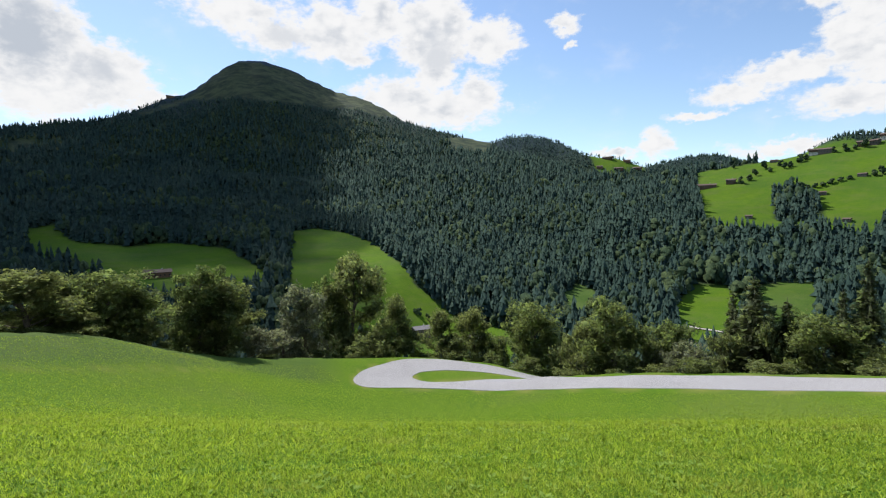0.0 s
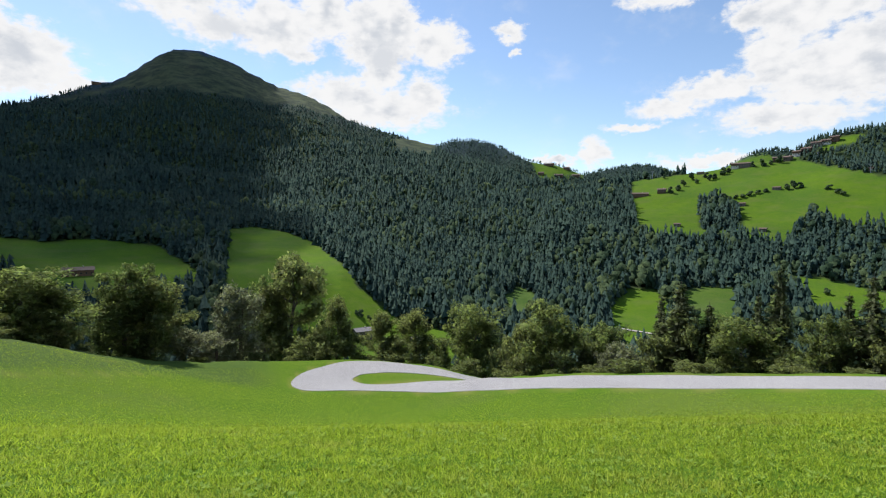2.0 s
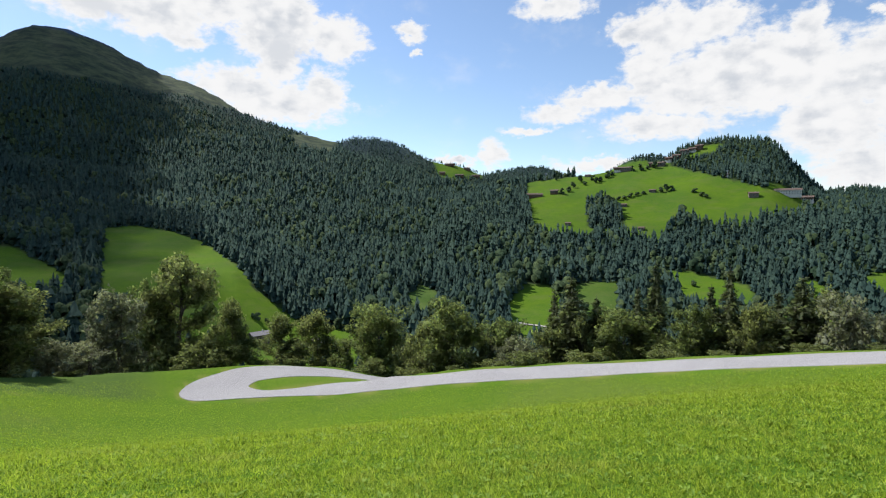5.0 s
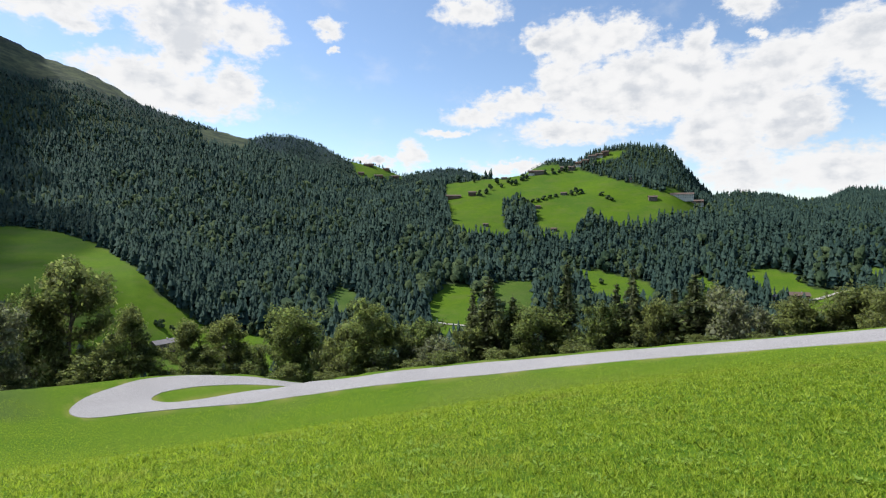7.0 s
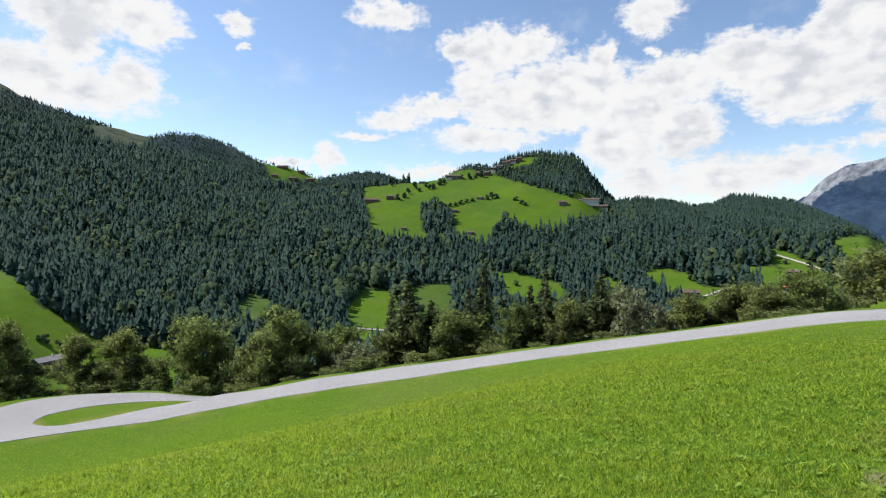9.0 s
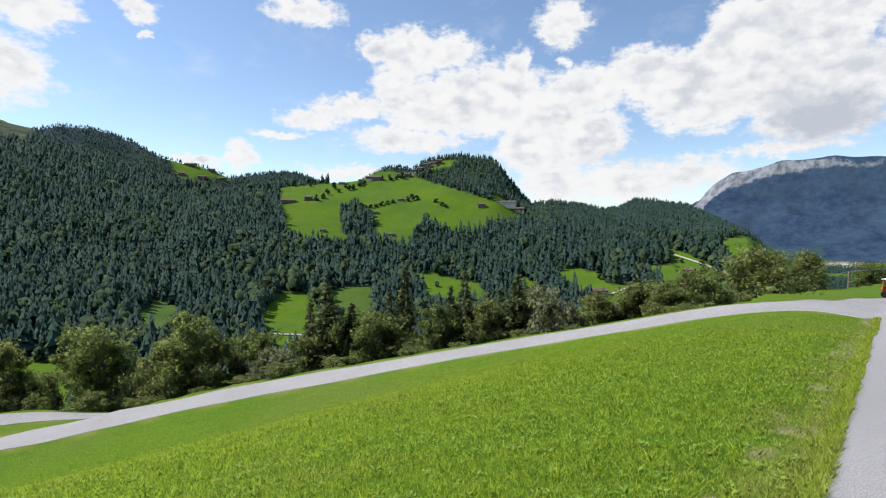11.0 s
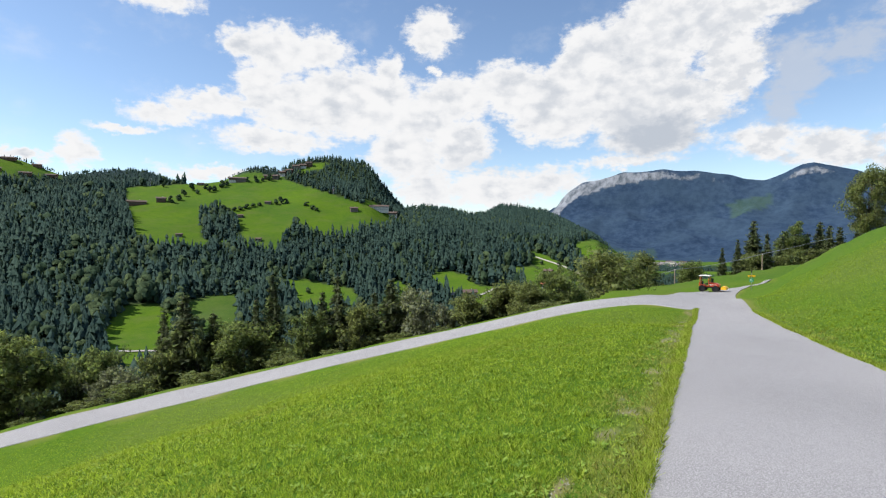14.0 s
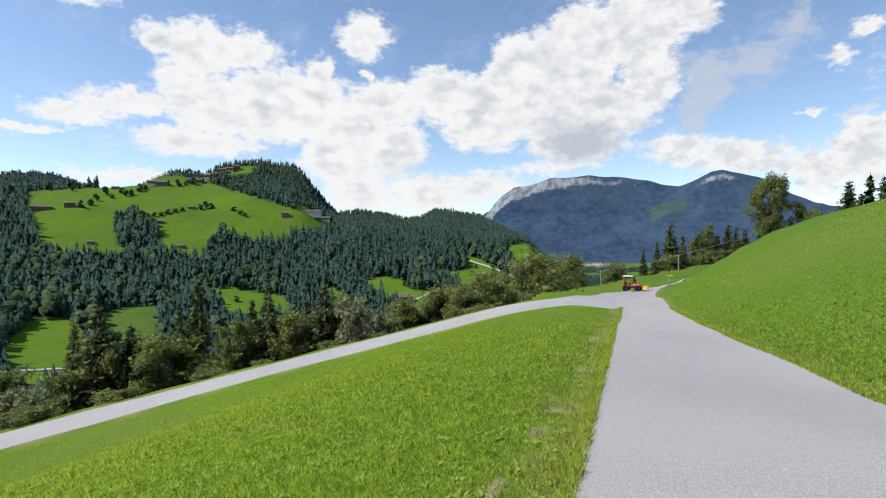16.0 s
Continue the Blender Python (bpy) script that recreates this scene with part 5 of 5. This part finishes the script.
def lay_gravel():
    rng = np.random.default_rng(4)
    n = 5000
    x, off = rng.uniform(3.5, 33, n), rng.normal(0.5, 0.22, n)
    y = np.interp(x, [0, 9.7, 34.3], [0.3, 1.24, 3.58]) + off
    keep = rng.uniform(0, 1, n) < bare(x, y, x * 0 + 1) * 1.2
    x, y = x[keep], y[keep]
    z, s = height(x, y), rng.uniform(0.004, 0.012, len(x))
    base = np.array([(1, 0, 0), (-0.5, 0.87, 0), (-0.5, -0.87, 0), (0.1, 0, 0.9)])
    t = rng.uniform(0, 2 * np.pi, len(x))[:, None]
    px = x[:, None] + s[:, None] * (base[:, 0] * np.cos(t) - base[:, 1] * np.sin(t))
    py = y[:, None] + s[:, None] * (base[:, 0] * np.sin(t) + base[:, 1] * np.cos(t))
    pz = z[:, None] + s[:, None] * base[:, 2]
    v = np.stack([px, py, pz], -1).reshape(-1, 3)
    f = (np.array([(0, 1, 3), (1, 2, 3), (2, 0, 3)])[None] + np.arange(len(x))[:, None, None] * 4).reshape(-1, 3)
    tagged(new("gravel", mesh_of("gravel", v, f, STONE)), "loose pale gravel on bare spots beside the lane", "gravel", kind="stuff")


grow_grass()
grow_weeds()
lay_gravel()


# ---- materials of the built things ----
PLASTER = plain("white_plaster", rgb(0.6, 0.57, 0.51), 0.85, 0.2)
TIMBER = plain("brown_timber", rgb(0.14, 0.085, 0.05), 0.8, 0.4)
GREY_TIMBER = plain("weathered_timber", rgb(0.17, 0.14, 0.115), 0.85, 0.4)
ROOF_BROWN = plain("brown_shingles", rgb(0.15, 0.105, 0.085), 0.85, 0.35)
ROOF_GREY = plain("grey_roofing", rgb(0.24, 0.22, 0.22), 0.7, 0.3)
ROOF_RED = plain("red_tiles", rgb(0.55, 0.2, 0.1), 0.75, 0.3)
PANE = plain("window_pane", rgb(0.03, 0.035, 0.045), 0.12, 0.2, 6.0, 0.0, 0.0, 0.6)
RUBBER = plain("rubber", rgb(0.022, 0.022, 0.024), 0.85, 0.3)
RED_PAINT = plain("red_paint", rgb(0.50, 0.065, 0.03), 0.4, 0.3)
ORANGE_PAINT = plain("orange_paint", rgb(0.72, 0.19, 0.04), 0.4, 0.25)
WHITE_PAINT = plain("white_paint", rgb(0.78, 0.76, 0.72), 0.45, 0.15)
YELLOW_PAINT = plain("yellow_paint", rgb(0.80, 0.46, 0.02), 0.45, 0.2)
GREEN_PAINT = plain("green_paint", rgb(0.03, 0.32, 0.16), 0.45, 0.2)
DARK_METAL = plain("dark_metal", rgb(0.045, 0.045, 0.05), 0.5, 0.3, metal=0.6)
STEEL = plain("galvanised_steel", rgb(0.42, 0.43, 0.45), 0.45, 0.25, metal=0.9)
POLE_WOOD = plain("pole_wood", rgb(0.33, 0.26, 0.19), 0.9, 0.35)


def box(x0, x1, y0, y1, z0, z1, bevel=0.0):
    bm = bmesh.new()
    bmesh.ops.create_cube(bm, size=1.0)
    for v in bm.verts:
        v.co = Vector(((x0 + x1) / 2 + v.co.x * (x1 - x0), (y0 + y1) / 2 + v.co.y * (y1 - y0), (z0 + z1) / 2 + v.co.z * (z1 - z0)))
    if bevel:
        bmesh.ops.bevel(bm, geom=bm.edges[:], offset=bevel, segments=2, affect="EDGES")
    return bm


def rod(a, b, rad, sides=10, rad2=None):
    bm = bmesh.new()
    a, b = Vector(a), Vector(b)
    bmesh.ops.create_cone(bm, cap_ends=True, segments=sides, radius1=rad, radius2=rad if rad2 is None else rad2, depth=(b - a).length)
    turn = (b - a).to_track_quat("Z", "Y").to_matrix().to_4x4()
    bmesh.ops.transform(bm, matrix=Matrix.Translation((a + b) / 2) @ turn, verts=bm.verts)
    return bm


def prism(profile, y0, y1):
    """An upright profile of (x, z) drawn out along y."""
    bm = bmesh.new()
    a = [bm.verts.new((x, y0, z)) for x, z in profile]
    b = [bm.verts.new((x, y1, z)) for x, z in profile]
    bm.faces.new(a[::-1])
    bm.faces.new(b)
    for i in range(len(a)):
        j = (i + 1) % len(a)
        bm.faces.new((a[i], a[j], b[j], b[i]))
    bmesh.ops.recalc_face_normals(bm, faces=bm.faces)
    return bm


# ---- farmhouses, barns and huts on the valley sides ----
def house(name, label, b, r, wide, deep, storeys, walls, roof, turn=0.0, upper=None, group="houses in the valley"):
    """A gabled alpine house, ridge along its length; wide is the side turned to the camera."""
    x, y = (float(v) for v in plan(b, r))
    ground_z = [float(height(x + dx, y + dy)) for dx in (-wide / 3, wide / 3) for dy in (-deep / 3, deep / 3)]
    root = tagged(new(name), label, "hut" if storeys < 1.5 and wide < 13 else "house", group)
    root.matrix_basis = pose(x, y, sum(ground_z) / 4, 0, 0, -b + turn)
    h = 2.7 * storeys
    low = min(ground_z) - sum(ground_z) / 4 - 0.6
    w, d = wide / 2, deep / 2
    rise = d * 0.42
    split = h * 0.5 if upper else None

    def shell(z0, z1, gable):
        prof = [(-d, z0), (d, z0), (d, z1)] + ([(0, z1 + rise)] if gable else []) + [(-d, z1)]
        bm = prism(prof, -w, w)
        bmesh.ops.rotate(bm, matrix=Matrix.Rotation(radians(90), 3, "Z"), verts=bm.verts)
        return bm

    if upper:
        part("wall", shell(low, split, False), walls, root)
        part("upper_wall", shell(split, h, True), upper, root, "dark timber upper storey")
    else:
        part("wall", shell(low, h, True), walls, root)
    over, t = 0.9 if storeys >= 1.5 else 0.5, 0.22
    for side in (-1, 1):
        e = d + over
        prof = [(0, h + rise + t + 0.02), (side * e, h - rise * over / d + t + 0.02), (side * e, h - rise * over / d + 0.02), (0, h + rise + 0.02)]
        bm = prism(prof, -w - over, w + over)
        bmesh.ops.rotate(bm, matrix=Matrix.Rotation(radians(90), 3, "Z"), verts=bm.verts)
        part("roof", bm, roof, root)
    if storeys >= 1.5:
        part("chimney", box(w * 0.35 - 0.35, w * 0.35 + 0.35, -0.35, 0.35, h + rise * 0.6, h + rise + 1.1), PLASTER, root)
    count = max(1, int(wide / 3.2))
    for s in range(max(1, int(storeys))):
        for k in range(count):
            cx = -w + wide * (k + 0.5) / count
            z0 = s * 2.7 + 0.95
            part("window", box(cx - 0.55, cx + 0.55, -d - 0.06, -d + 0.1, z0, z0 + 1.2), PANE, root)
    if upper:
        part("balcony", box(-w * 0.85, w * 0.85, -d - 1.0, -d - 0.02, h * 0.5 - 0.1, h * 0.5 + 0.85), TIMBER, root, "dark timber balcony")
    return root


FARM, WHITE, BARN = "white farmhouse with timber upper storey", "white rendered house with low gabled roof", "weathered brown timber barn"
house("farmhouse", FARM + " above the stream", 60.5, 570, 17, 11, 2, PLASTER, ROOF_BROWN, 12, TIMBER)
house("barn", BARN + " beside the farm", 59.2, 566, 11, 9, 1.4, GREY_TIMBER, ROOF_GREY, -8)
house("farmhouse", "long farm building with pale grey metal roof", -2.7, 417, 14, 9, 1.5, GREY_TIMBER, ROOF_GREY, 25)
house("farmhouse", "house with a grey metal roof among the trees", 3.4, 405, 9, 8, 1.5, PLASTER, ROOF_GREY, -20)
house("house", "white house with a bright red tiled roof", 69.2, 603, 16, 10, 1.6, PLASTER, ROOF_RED, 5)
house("barn", BARN + " on the lower meadow", 69.2, 646, 10, 8, 1.5, TIMBER, ROOF_BROWN, -15)
house("house", WHITE + " behind the trees", 76.5, 735, 14, 10, 2, PLASTER, ROOF_BROWN, 10, TIMBER)
house("barn", "long dark timber barn with a brown roof on the shaded meadow", -29.1, 538, 22, 11, 1.6, TIMBER, ROOF_BROWN, 4)
house("house", WHITE + " below the meadow", 32.4, 467, 8, 7, 1.6, PLASTER, ROOF_GREY, 30)
house("farmhouse", "long low timber farm on the green hillside", 27.0, 939, 27, 11, 1.6, TIMBER, ROOF_BROWN, 8)
house("house", "small brown timber house on the green hillside", 29.1, 945, 13, 9, 2, TIMBER, ROOF_BROWN, -6, GREY_TIMBER)
for hut_b, hut_r, hut_w in ((36.1, 860, 13), (30.6, 785, 8), (38.0, 770, 8), (32.6, 1040, 11), (39.0, 905, 10), (45.6, 932, 9)):
    house("hay_hut", "small weathered timber hay hut on the green hillside", hut_b, hut_r, hut_w, 6, 1, GREY_TIMBER, ROOF_BROWN, hut_b * 37 % 40 - 20, group="hay huts")
house("inn", "long pale two-storey inn with a grey roof on the hillside", 50.6, 900, 33, 12, 2.4, PLASTER, ROOF_BROWN, 6)
house("house", "timber annexe of the inn with a brown roof", 52.0, 915, 18, 11, 2, PLASTER, ROOF_BROWN, -4, TIMBER)
house("house", "small brown timber house beside the inn", 47.9, 868, 12, 9, 1.6, GREY_TIMBER, ROOF_BROWN, 10)
for k, (vb, vr, vw) in enumerate(((39.8, 1046, 11), (40.5, 1058, 12), (41.2, 1060, 13), (41.9, 1068, 14), (42.6, 1074, 13), (43.2, 1080, 12), (36.4, 1040, 18), (35.6, 1042, 14), (38.9, 1048, 11))):
    house("house", "brown timber village house on the hill's crest", vb, vr, vw, 10, 2 + k % 2 * 0.5, (GREY_TIMBER, PLASTER, TIMBER)[k % 3], ROOF_BROWN, k * 53 % 50 - 25, TIMBER if k % 3 == 1 else None, group="village on the crest")
for k, (vb, vr, vw) in enumerate(((17.7, 1880, 34), (19.6, 1885, 22), (16.9, 1800, 20), (18.8, 1795, 28), (20.6, 1840, 28))):
    house("farmhouse", "far farm on the high plateau", vb, vr, vw, 14, 2, TIMBER, ROOF_BROWN, k * 31 % 40 - 20, group="farms on the plateau")
house("mountain_hut", "lone timber hut on the mountain's ridge", -27.3, 2120, 26, 14, 2, TIMBER, ROOF_BROWN, 10)
rnd_village = random.Random(12)
for k in range(34):
    house("house", "white house in the far valley village", 78.6 + 4.4 * rnd_village.random(), 2080 + 420 * rnd_village.random(), rnd_village.uniform(14, 24), 14,
          rnd_village.choice((2, 3)), PLASTER, rnd_village.choice((ROOF_BROWN, ROOF_GREY, ROOF_GREY)), rnd_village.uniform(-40, 40), group="valley village")


# ---- farm tracks across the far meadows ----
def track(points, wide):
    c = curve_through(polar(points), 8)
    side = np.gradient(c, axis=0)
    side = np.stack([side[:, 1], -side[:, 0]], -1) / np.linalg.norm(side, axis=1)[:, None] * wide / 2
    rows = np.stack([c - side, c, c + side], 1)
    z = height(rows[..., 0], rows[..., 1]) + 0.7
    v = np.concatenate([rows, z[..., None]], -1).reshape(-1, 3)
    i = np.arange(len(c) - 1)[:, None] * 3
    j = np.arange(2)[None]
    q = np.stack([i + j, i + j + 1, i + 3 + j + 1, i + 3 + j], -1).reshape(-1, 4)
    tagged(new("farm_track", mesh_of("farm_track", v, q, TRACK, True)), "pale gravel farm track across the meadow", "track", kind="structure")


TRACK = plain("track_gravel", rgb(0.46, 0.43, 0.38), 0.95, 0.3, 0.6)
track([(60.6, 568), (61.9, 576), (62.5, 584), (63.3, 596), (64.1, 606), (64.9, 617)], 3.2)
track([(23.9, 460), (24.4, 458), (25.5, 457), (26.5, 454), (27.5, 452), (28.5, 449)], 3.0)
track([(66.8, 718), (68.5, 693), (70.9, 665), (72.7, 645), (73.6, 640)], 3.0)


# ---- single trees and bushes on the far meadows ----
def far_group():
    spots = [(35.0, 1023), (34.6, 1016), (33.4, 992), (33.8, 997), (33.1, 1012), (40.3, 904), (39.8, 902), (40.8, 902), (31.1, 975), (30.6, 945), (29.9, 935), (31.8, 1009),
             (32.3, 988), (42.6, 1033), (42.1, 1026), (41.4, 1021), (43.4, 995), (39.1, 1036), (38.5, 1034), (37.8, 1030), (44.3, 973), (45.3, 929), (37.0, 1032), (29.3, 1046)]
    hedge = [(32.6, 902), (33.3, 893), (33.9, 887), (34.5, 884), (35.1, 882), (35.7, 884), (36.3, 887), (36.9, 892), (37.5, 895), (38.1, 898), (42.9, 882), (43.5, 870), (43.9, 866)]
    low = [(-2.9, 444), (-1.9, 444), (43, 590), (48.7, 596), (60.5, 624), (68.5, 675), (70.3, 666), (59.9, 561), (-3.3, 446), (61.0, 628), (14.8, 480), (15.8, 520), (29.3, 480), (33.8, 470)]
    rng = random.Random(9)
    shapes = []
    for k in range(3):
        v, f = [], []
        for j in range(6):
            c = Vector((rng.uniform(-0.22, 0.22), rng.uniform(-0.22, 0.22), rng.uniform(0.2, 0.78)))
            bm = bmesh.new()
            bmesh.ops.create_icosphere(bm, subdivisions=2, radius=rng.uniform(0.17, 0.27))
            s = len(v)
            v += [tuple(c + w.co * rng.uniform(0.7, 1.3)) for w in bm.verts]
            f += [tuple(s + w.index for w in face.verts) for face in bm.faces]
            bm.free()
        shapes.append(mesh_of("crown", np.array(v), np.array(f), WOOD_LEAFY))
    stem = bpy.data.meshes.new("trunk")
    bm = rod((0, 0, -0.06), (0, 0, 0.4), 0.03, 7, 0.02)
    bm.to_mesh(stem)
    bm.free()
    stem.materials.append(BARK)
    for k, (b, r) in enumerate(spots + hedge + low):
        x, y = (float(v) for v in plan(b, r))
        bush = len(spots) <= k < len(spots) + len(hedge)
        root = tagged(new("bush" if bush else "tree"), "rounded green bush in a hedge on the hillside" if bush else "single round broad-leaved tree standing in a far meadow",
                      "bush" if bush else "tree", "trees on the far meadows")
        child("trunk", stem, root)
        child("crown", shapes[k % 3], root)
        h = rng.uniform(5, 8) if bush else rng.uniform(5, 8) if k >= len(spots) + len(hedge) else rng.uniform(9, 14)
        root.matrix_basis = pose(x, y, float(height(x, y)) - 0.3, 0, 0, rng.uniform(0, 360))
        root.scale = (h * (1.5 if bush else 1.0), h * (1.5 if bush else 1.0), h)


far_group()


# ---- the mower by the junction ----
def wheel(root, x, y, rad, wide):
    bm = bmesh.new()
    prof = [(-wide / 2, rad * 0.62), (-wide / 2, rad * 0.92), (-wide * 0.36, rad), (wide * 0.36, rad), (wide / 2, rad * 0.92), (wide / 2, rad * 0.62)]
    n = 22
    rings = [[bm.verts.new((x + q * math.cos(2 * math.pi * k / n), y + p, rad + q * math.sin(2 * math.pi * k / n))) for p, q in prof] for k in range(n)]
    for k in range(n):
        for j in range(len(prof) - 1):
            bm.faces.new((rings[k][j], rings[k][j + 1], rings[(k + 1) % n][j + 1], rings[(k + 1) % n][j]))
    me = bpy.data.meshes.new("wheel")
    hub = rod((x, y - wide * 0.3, rad), (x, y + wide * 0.3, rad), rad * 0.22, 10)
    hub.to_mesh(me)
    hub.free()
    me.materials.append(DARK_METAL)
    w = child("wheel", me, root)
    bmesh.ops.recalc_face_normals(bm, faces=bm.faces)
    part("tyre", bm, RUBBER, w)
    part("rim", rod((x, y - wide * 0.22, rad), (x, y + wide * 0.22, rad), rad * 0.63, 16), DARK_METAL, w)


def mower(b, r, turn):
    x, y = (float(v) for v in plan(b, r))
    root = tagged(new("slope_mower"), "small red and white slope mower with open cab on the road", "tractor")
    part("chassis", box(-0.95, 0.85, -0.32, 0.32, 0.42, 0.62, 0.03), DARK_METAL, root)
    part("hood", prism([(-0.1, 0.6), (0.95, 0.55), (0.98, 0.8), (0.75, 0.98), (-0.1, 1.08)], -0.38, 0.38), RED_PAINT, root)
    part("hood_stripe", box(0.0, 0.8, -0.395, 0.395, 0.74, 0.84), WHITE_PAINT, root)
    part("floor_plate", box(-1.05, -0.1, -0.5, 0.5, 0.58, 0.66, 0.02), RED_PAINT, root)
    part("front_shield", box(-1.1, -1.0, -0.48, 0.48, 0.6, 1.1, 0.03), ORANGE_PAINT, root)
    part("seat", box(-0.5, -0.15, -0.25, 0.25, 0.8, 0.95, 0.04), RUBBER, root)
    part("seat_back", box(-0.2, -0.1, -0.25, 0.25, 0.9, 1.3, 0.04), RUBBER, root)
    part("console", box(-0.85, -0.72, -0.16, 0.16, 0.66, 1.15, 0.03), DARK_METAL, root)
    for px in (-1.0, -0.08):
        for py in (-0.46, 0.46):
            part("cab_post", rod((px, py, 0.62), (px + 0.05, py * 0.95, 1.78), 0.035, 8), ORANGE_PAINT, root)
    part("cab_roof", box(-1.12, 0.08, -0.55, 0.55, 1.76, 1.86, 0.04), WHITE_PAINT, root)
    part("windscreen", box(-1.0, -0.985, -0.42, 0.42, 1.1, 1.72), PANE, root)
    part("exhaust", rod((0.2, -0.3, 1.0), (0.2, -0.3, 1.62), 0.04, 8), DARK_METAL, root)
    part("air_filter", rod((0.2, 0.2, 1.0), (0.2, 0.2, 1.5), 0.11, 12), DARK_METAL, root)
    part("mirror", box(0.02, 0.06, -0.75, -0.55, 1.45, 1.68, 0.01), DARK_METAL, root)
    for wx in (-0.72, 0.66):
        for wy in (-0.62, 0.62):
            wheel(root, wx, wy, 0.36, 0.34)
            part("mudguard", box(wx - 0.34, wx + 0.34, wy - 0.18, wy + 0.18, 0.76, 0.80, 0.015), RED_PAINT, root)
    part("hitch", box(0.95, 1.25, -0.1, 0.1, 0.4, 0.55, 0.02), DARK_METAL, root)
    part("implement", prism([(1.2, 0.3), (1.75, 0.3), (1.8, 0.5), (1.6, 0.66), (1.35, 0.68), (1.2, 0.55)], -0.6, 0.6), YELLOW_PAINT, root, "yellow rear implement")
    root.matrix_basis = pose(x, y, float(height(x, y)) + 0.06, 0, 0, turn)


mower(85.1, 67.0, -96)


# ---- the signpost at the fork ----
def signpost(b, r):
    x, y = (float(v) for v in plan(b, r))
    root = tagged(new("signpost"), "thin steel post with yellow and green hiking signs in the grass", "signpost")
    part("post", rod((0, 0, -0.3), (0, 0, 2.4), 0.035, 10), STEEL, root)
    part("cap", rod((0, 0, 2.1), (0, 0, 2.42), 0.07, 10), DARK_METAL, root)
    arrow = [(-0.55, 1.62), (0.35, 1.62), (0.5, 1.72), (0.35, 1.82), (-0.55, 1.82)]
    part("arrow_sign", prism(arrow, -0.07, -0.045), YELLOW_PAINT, root, "yellow arrow sign")
    part("arrow_sign", prism([(-x, z - 0.01) for x, z in arrow][::-1], 0.045, 0.07), YELLOW_PAINT, root, "yellow arrow sign")
    for k in range(2):
        part("writing", box(-0.4, 0.25 - 0.12 * k, -0.076, -0.0705, 1.66 + 0.075 * k, 1.69 + 0.075 * k), DARK_METAL, root)
    part("plate", box(-0.3, 0.3, -0.075, -0.05, 0.98, 1.42, 0.008), GREEN_PAINT, root, "green plate")
    for k in range(3):
        part("writing", box(-0.22, 0.2 - 0.1 * k, -0.082, -0.0755, 1.08 + 0.1 * k, 1.11 + 0.1 * k), WHITE_PAINT, root)
    root.matrix_basis = pose(x, y, float(height(x, y)), 0, 0, -b)
    root.scale = (0.65, 0.65, 0.92)


signpost(88.6, 67.2)


# ---- the overhead line ----
def pole(b, r, top, slim=0.13):
    x, y = (float(v) for v in plan(b, r))
    z = float(height(x, y))
    h = top + EYE - z
    root = tagged(new("power_pole"), "bare wooden pole carrying the overhead line", "pole", "power poles")
    part("shaft", rod((0, 0, -0.5), (0, 0, h), slim * 1.2, 12, slim * 0.8), POLE_WOOD, root)
    part("crossarm", box(-0.06, 0.06, -0.7, 0.7, h - 0.45, h - 0.33, 0.01), POLE_WOOD, root)
    for s in (-0.6, 0.6):
        part("insulator", rod((0, s, h - 0.33), (0, s, h - 0.12), 0.05, 10), WHITE_PAINT, root)
    root.matrix_basis = pose(x, y, z, 0, 0, -b)
    return [root.matrix_basis @ Vector((0, s, h - 0.1)) for s in (-0.6, 0.6)]


def wire(a, b, sag):
    c = bpy.data.curves.new("power_line", "CURVE")
    c.dimensions, c.bevel_depth, c.bevel_resolution = "3D", 0.03, 1
    s = c.splines.new("POLY")
    n = 18
    s.points.add(n)
    for k in range(n + 1):
        t = k / n
        p = a.lerp(b, t) - Vector((0, 0, sag * 4 * t * (1 - t)))
        s.points[k].co = (*p, 1)
    c.materials.append(STEEL)
    tagged(new("power_line", c), "thin grey overhead wire between the poles", "wire", "overhead wires")


def overhead_line():
    ends = [pole(78.0, 150, -11.2), pole(81.88, 126, -7.35), pole(89.42, 130, -3.81), pole(105.4, 92, 5.9)]
    for p, q in zip(ends, ends[1:]):
        for a, b in zip(p, q):
            wire(a, b, 0.5)


overhead_line()


# ---- lift masts on the hill and the ridge ----
def mast(b, r, h):
    x, y = (float(v) for v in plan(b, r))
    root = tagged(new("lift_mast"), "grey steel mast of a ski lift", "mast", "lift masts")
    part("shaft", rod((0, 0, -0.5), (0, 0, h), 0.5, 8, 0.35), STEEL, root)
    part("yoke", box(-2.6, 2.6, -0.3, 0.3, h - 0.5, h), STEEL, root)
    for s in (-2.3, 2.3):
        part("sheave_train", box(s - 0.2, s + 0.2, -1.4, 1.4, h - 1.1, h - 0.5), DARK_METAL, root)
    root.matrix_basis = pose(x, y, float(height(x, y)), 0, 0, -b + 20)


for mast_b, mast_r, mast_h in ((28.2, 1062, 14), (45.7, 925, 12), (42.0, 1015, 11), (-33.6, 1895, 16), (-30.6, 1935, 16)):
    mast(mast_b, mast_r, mast_h)
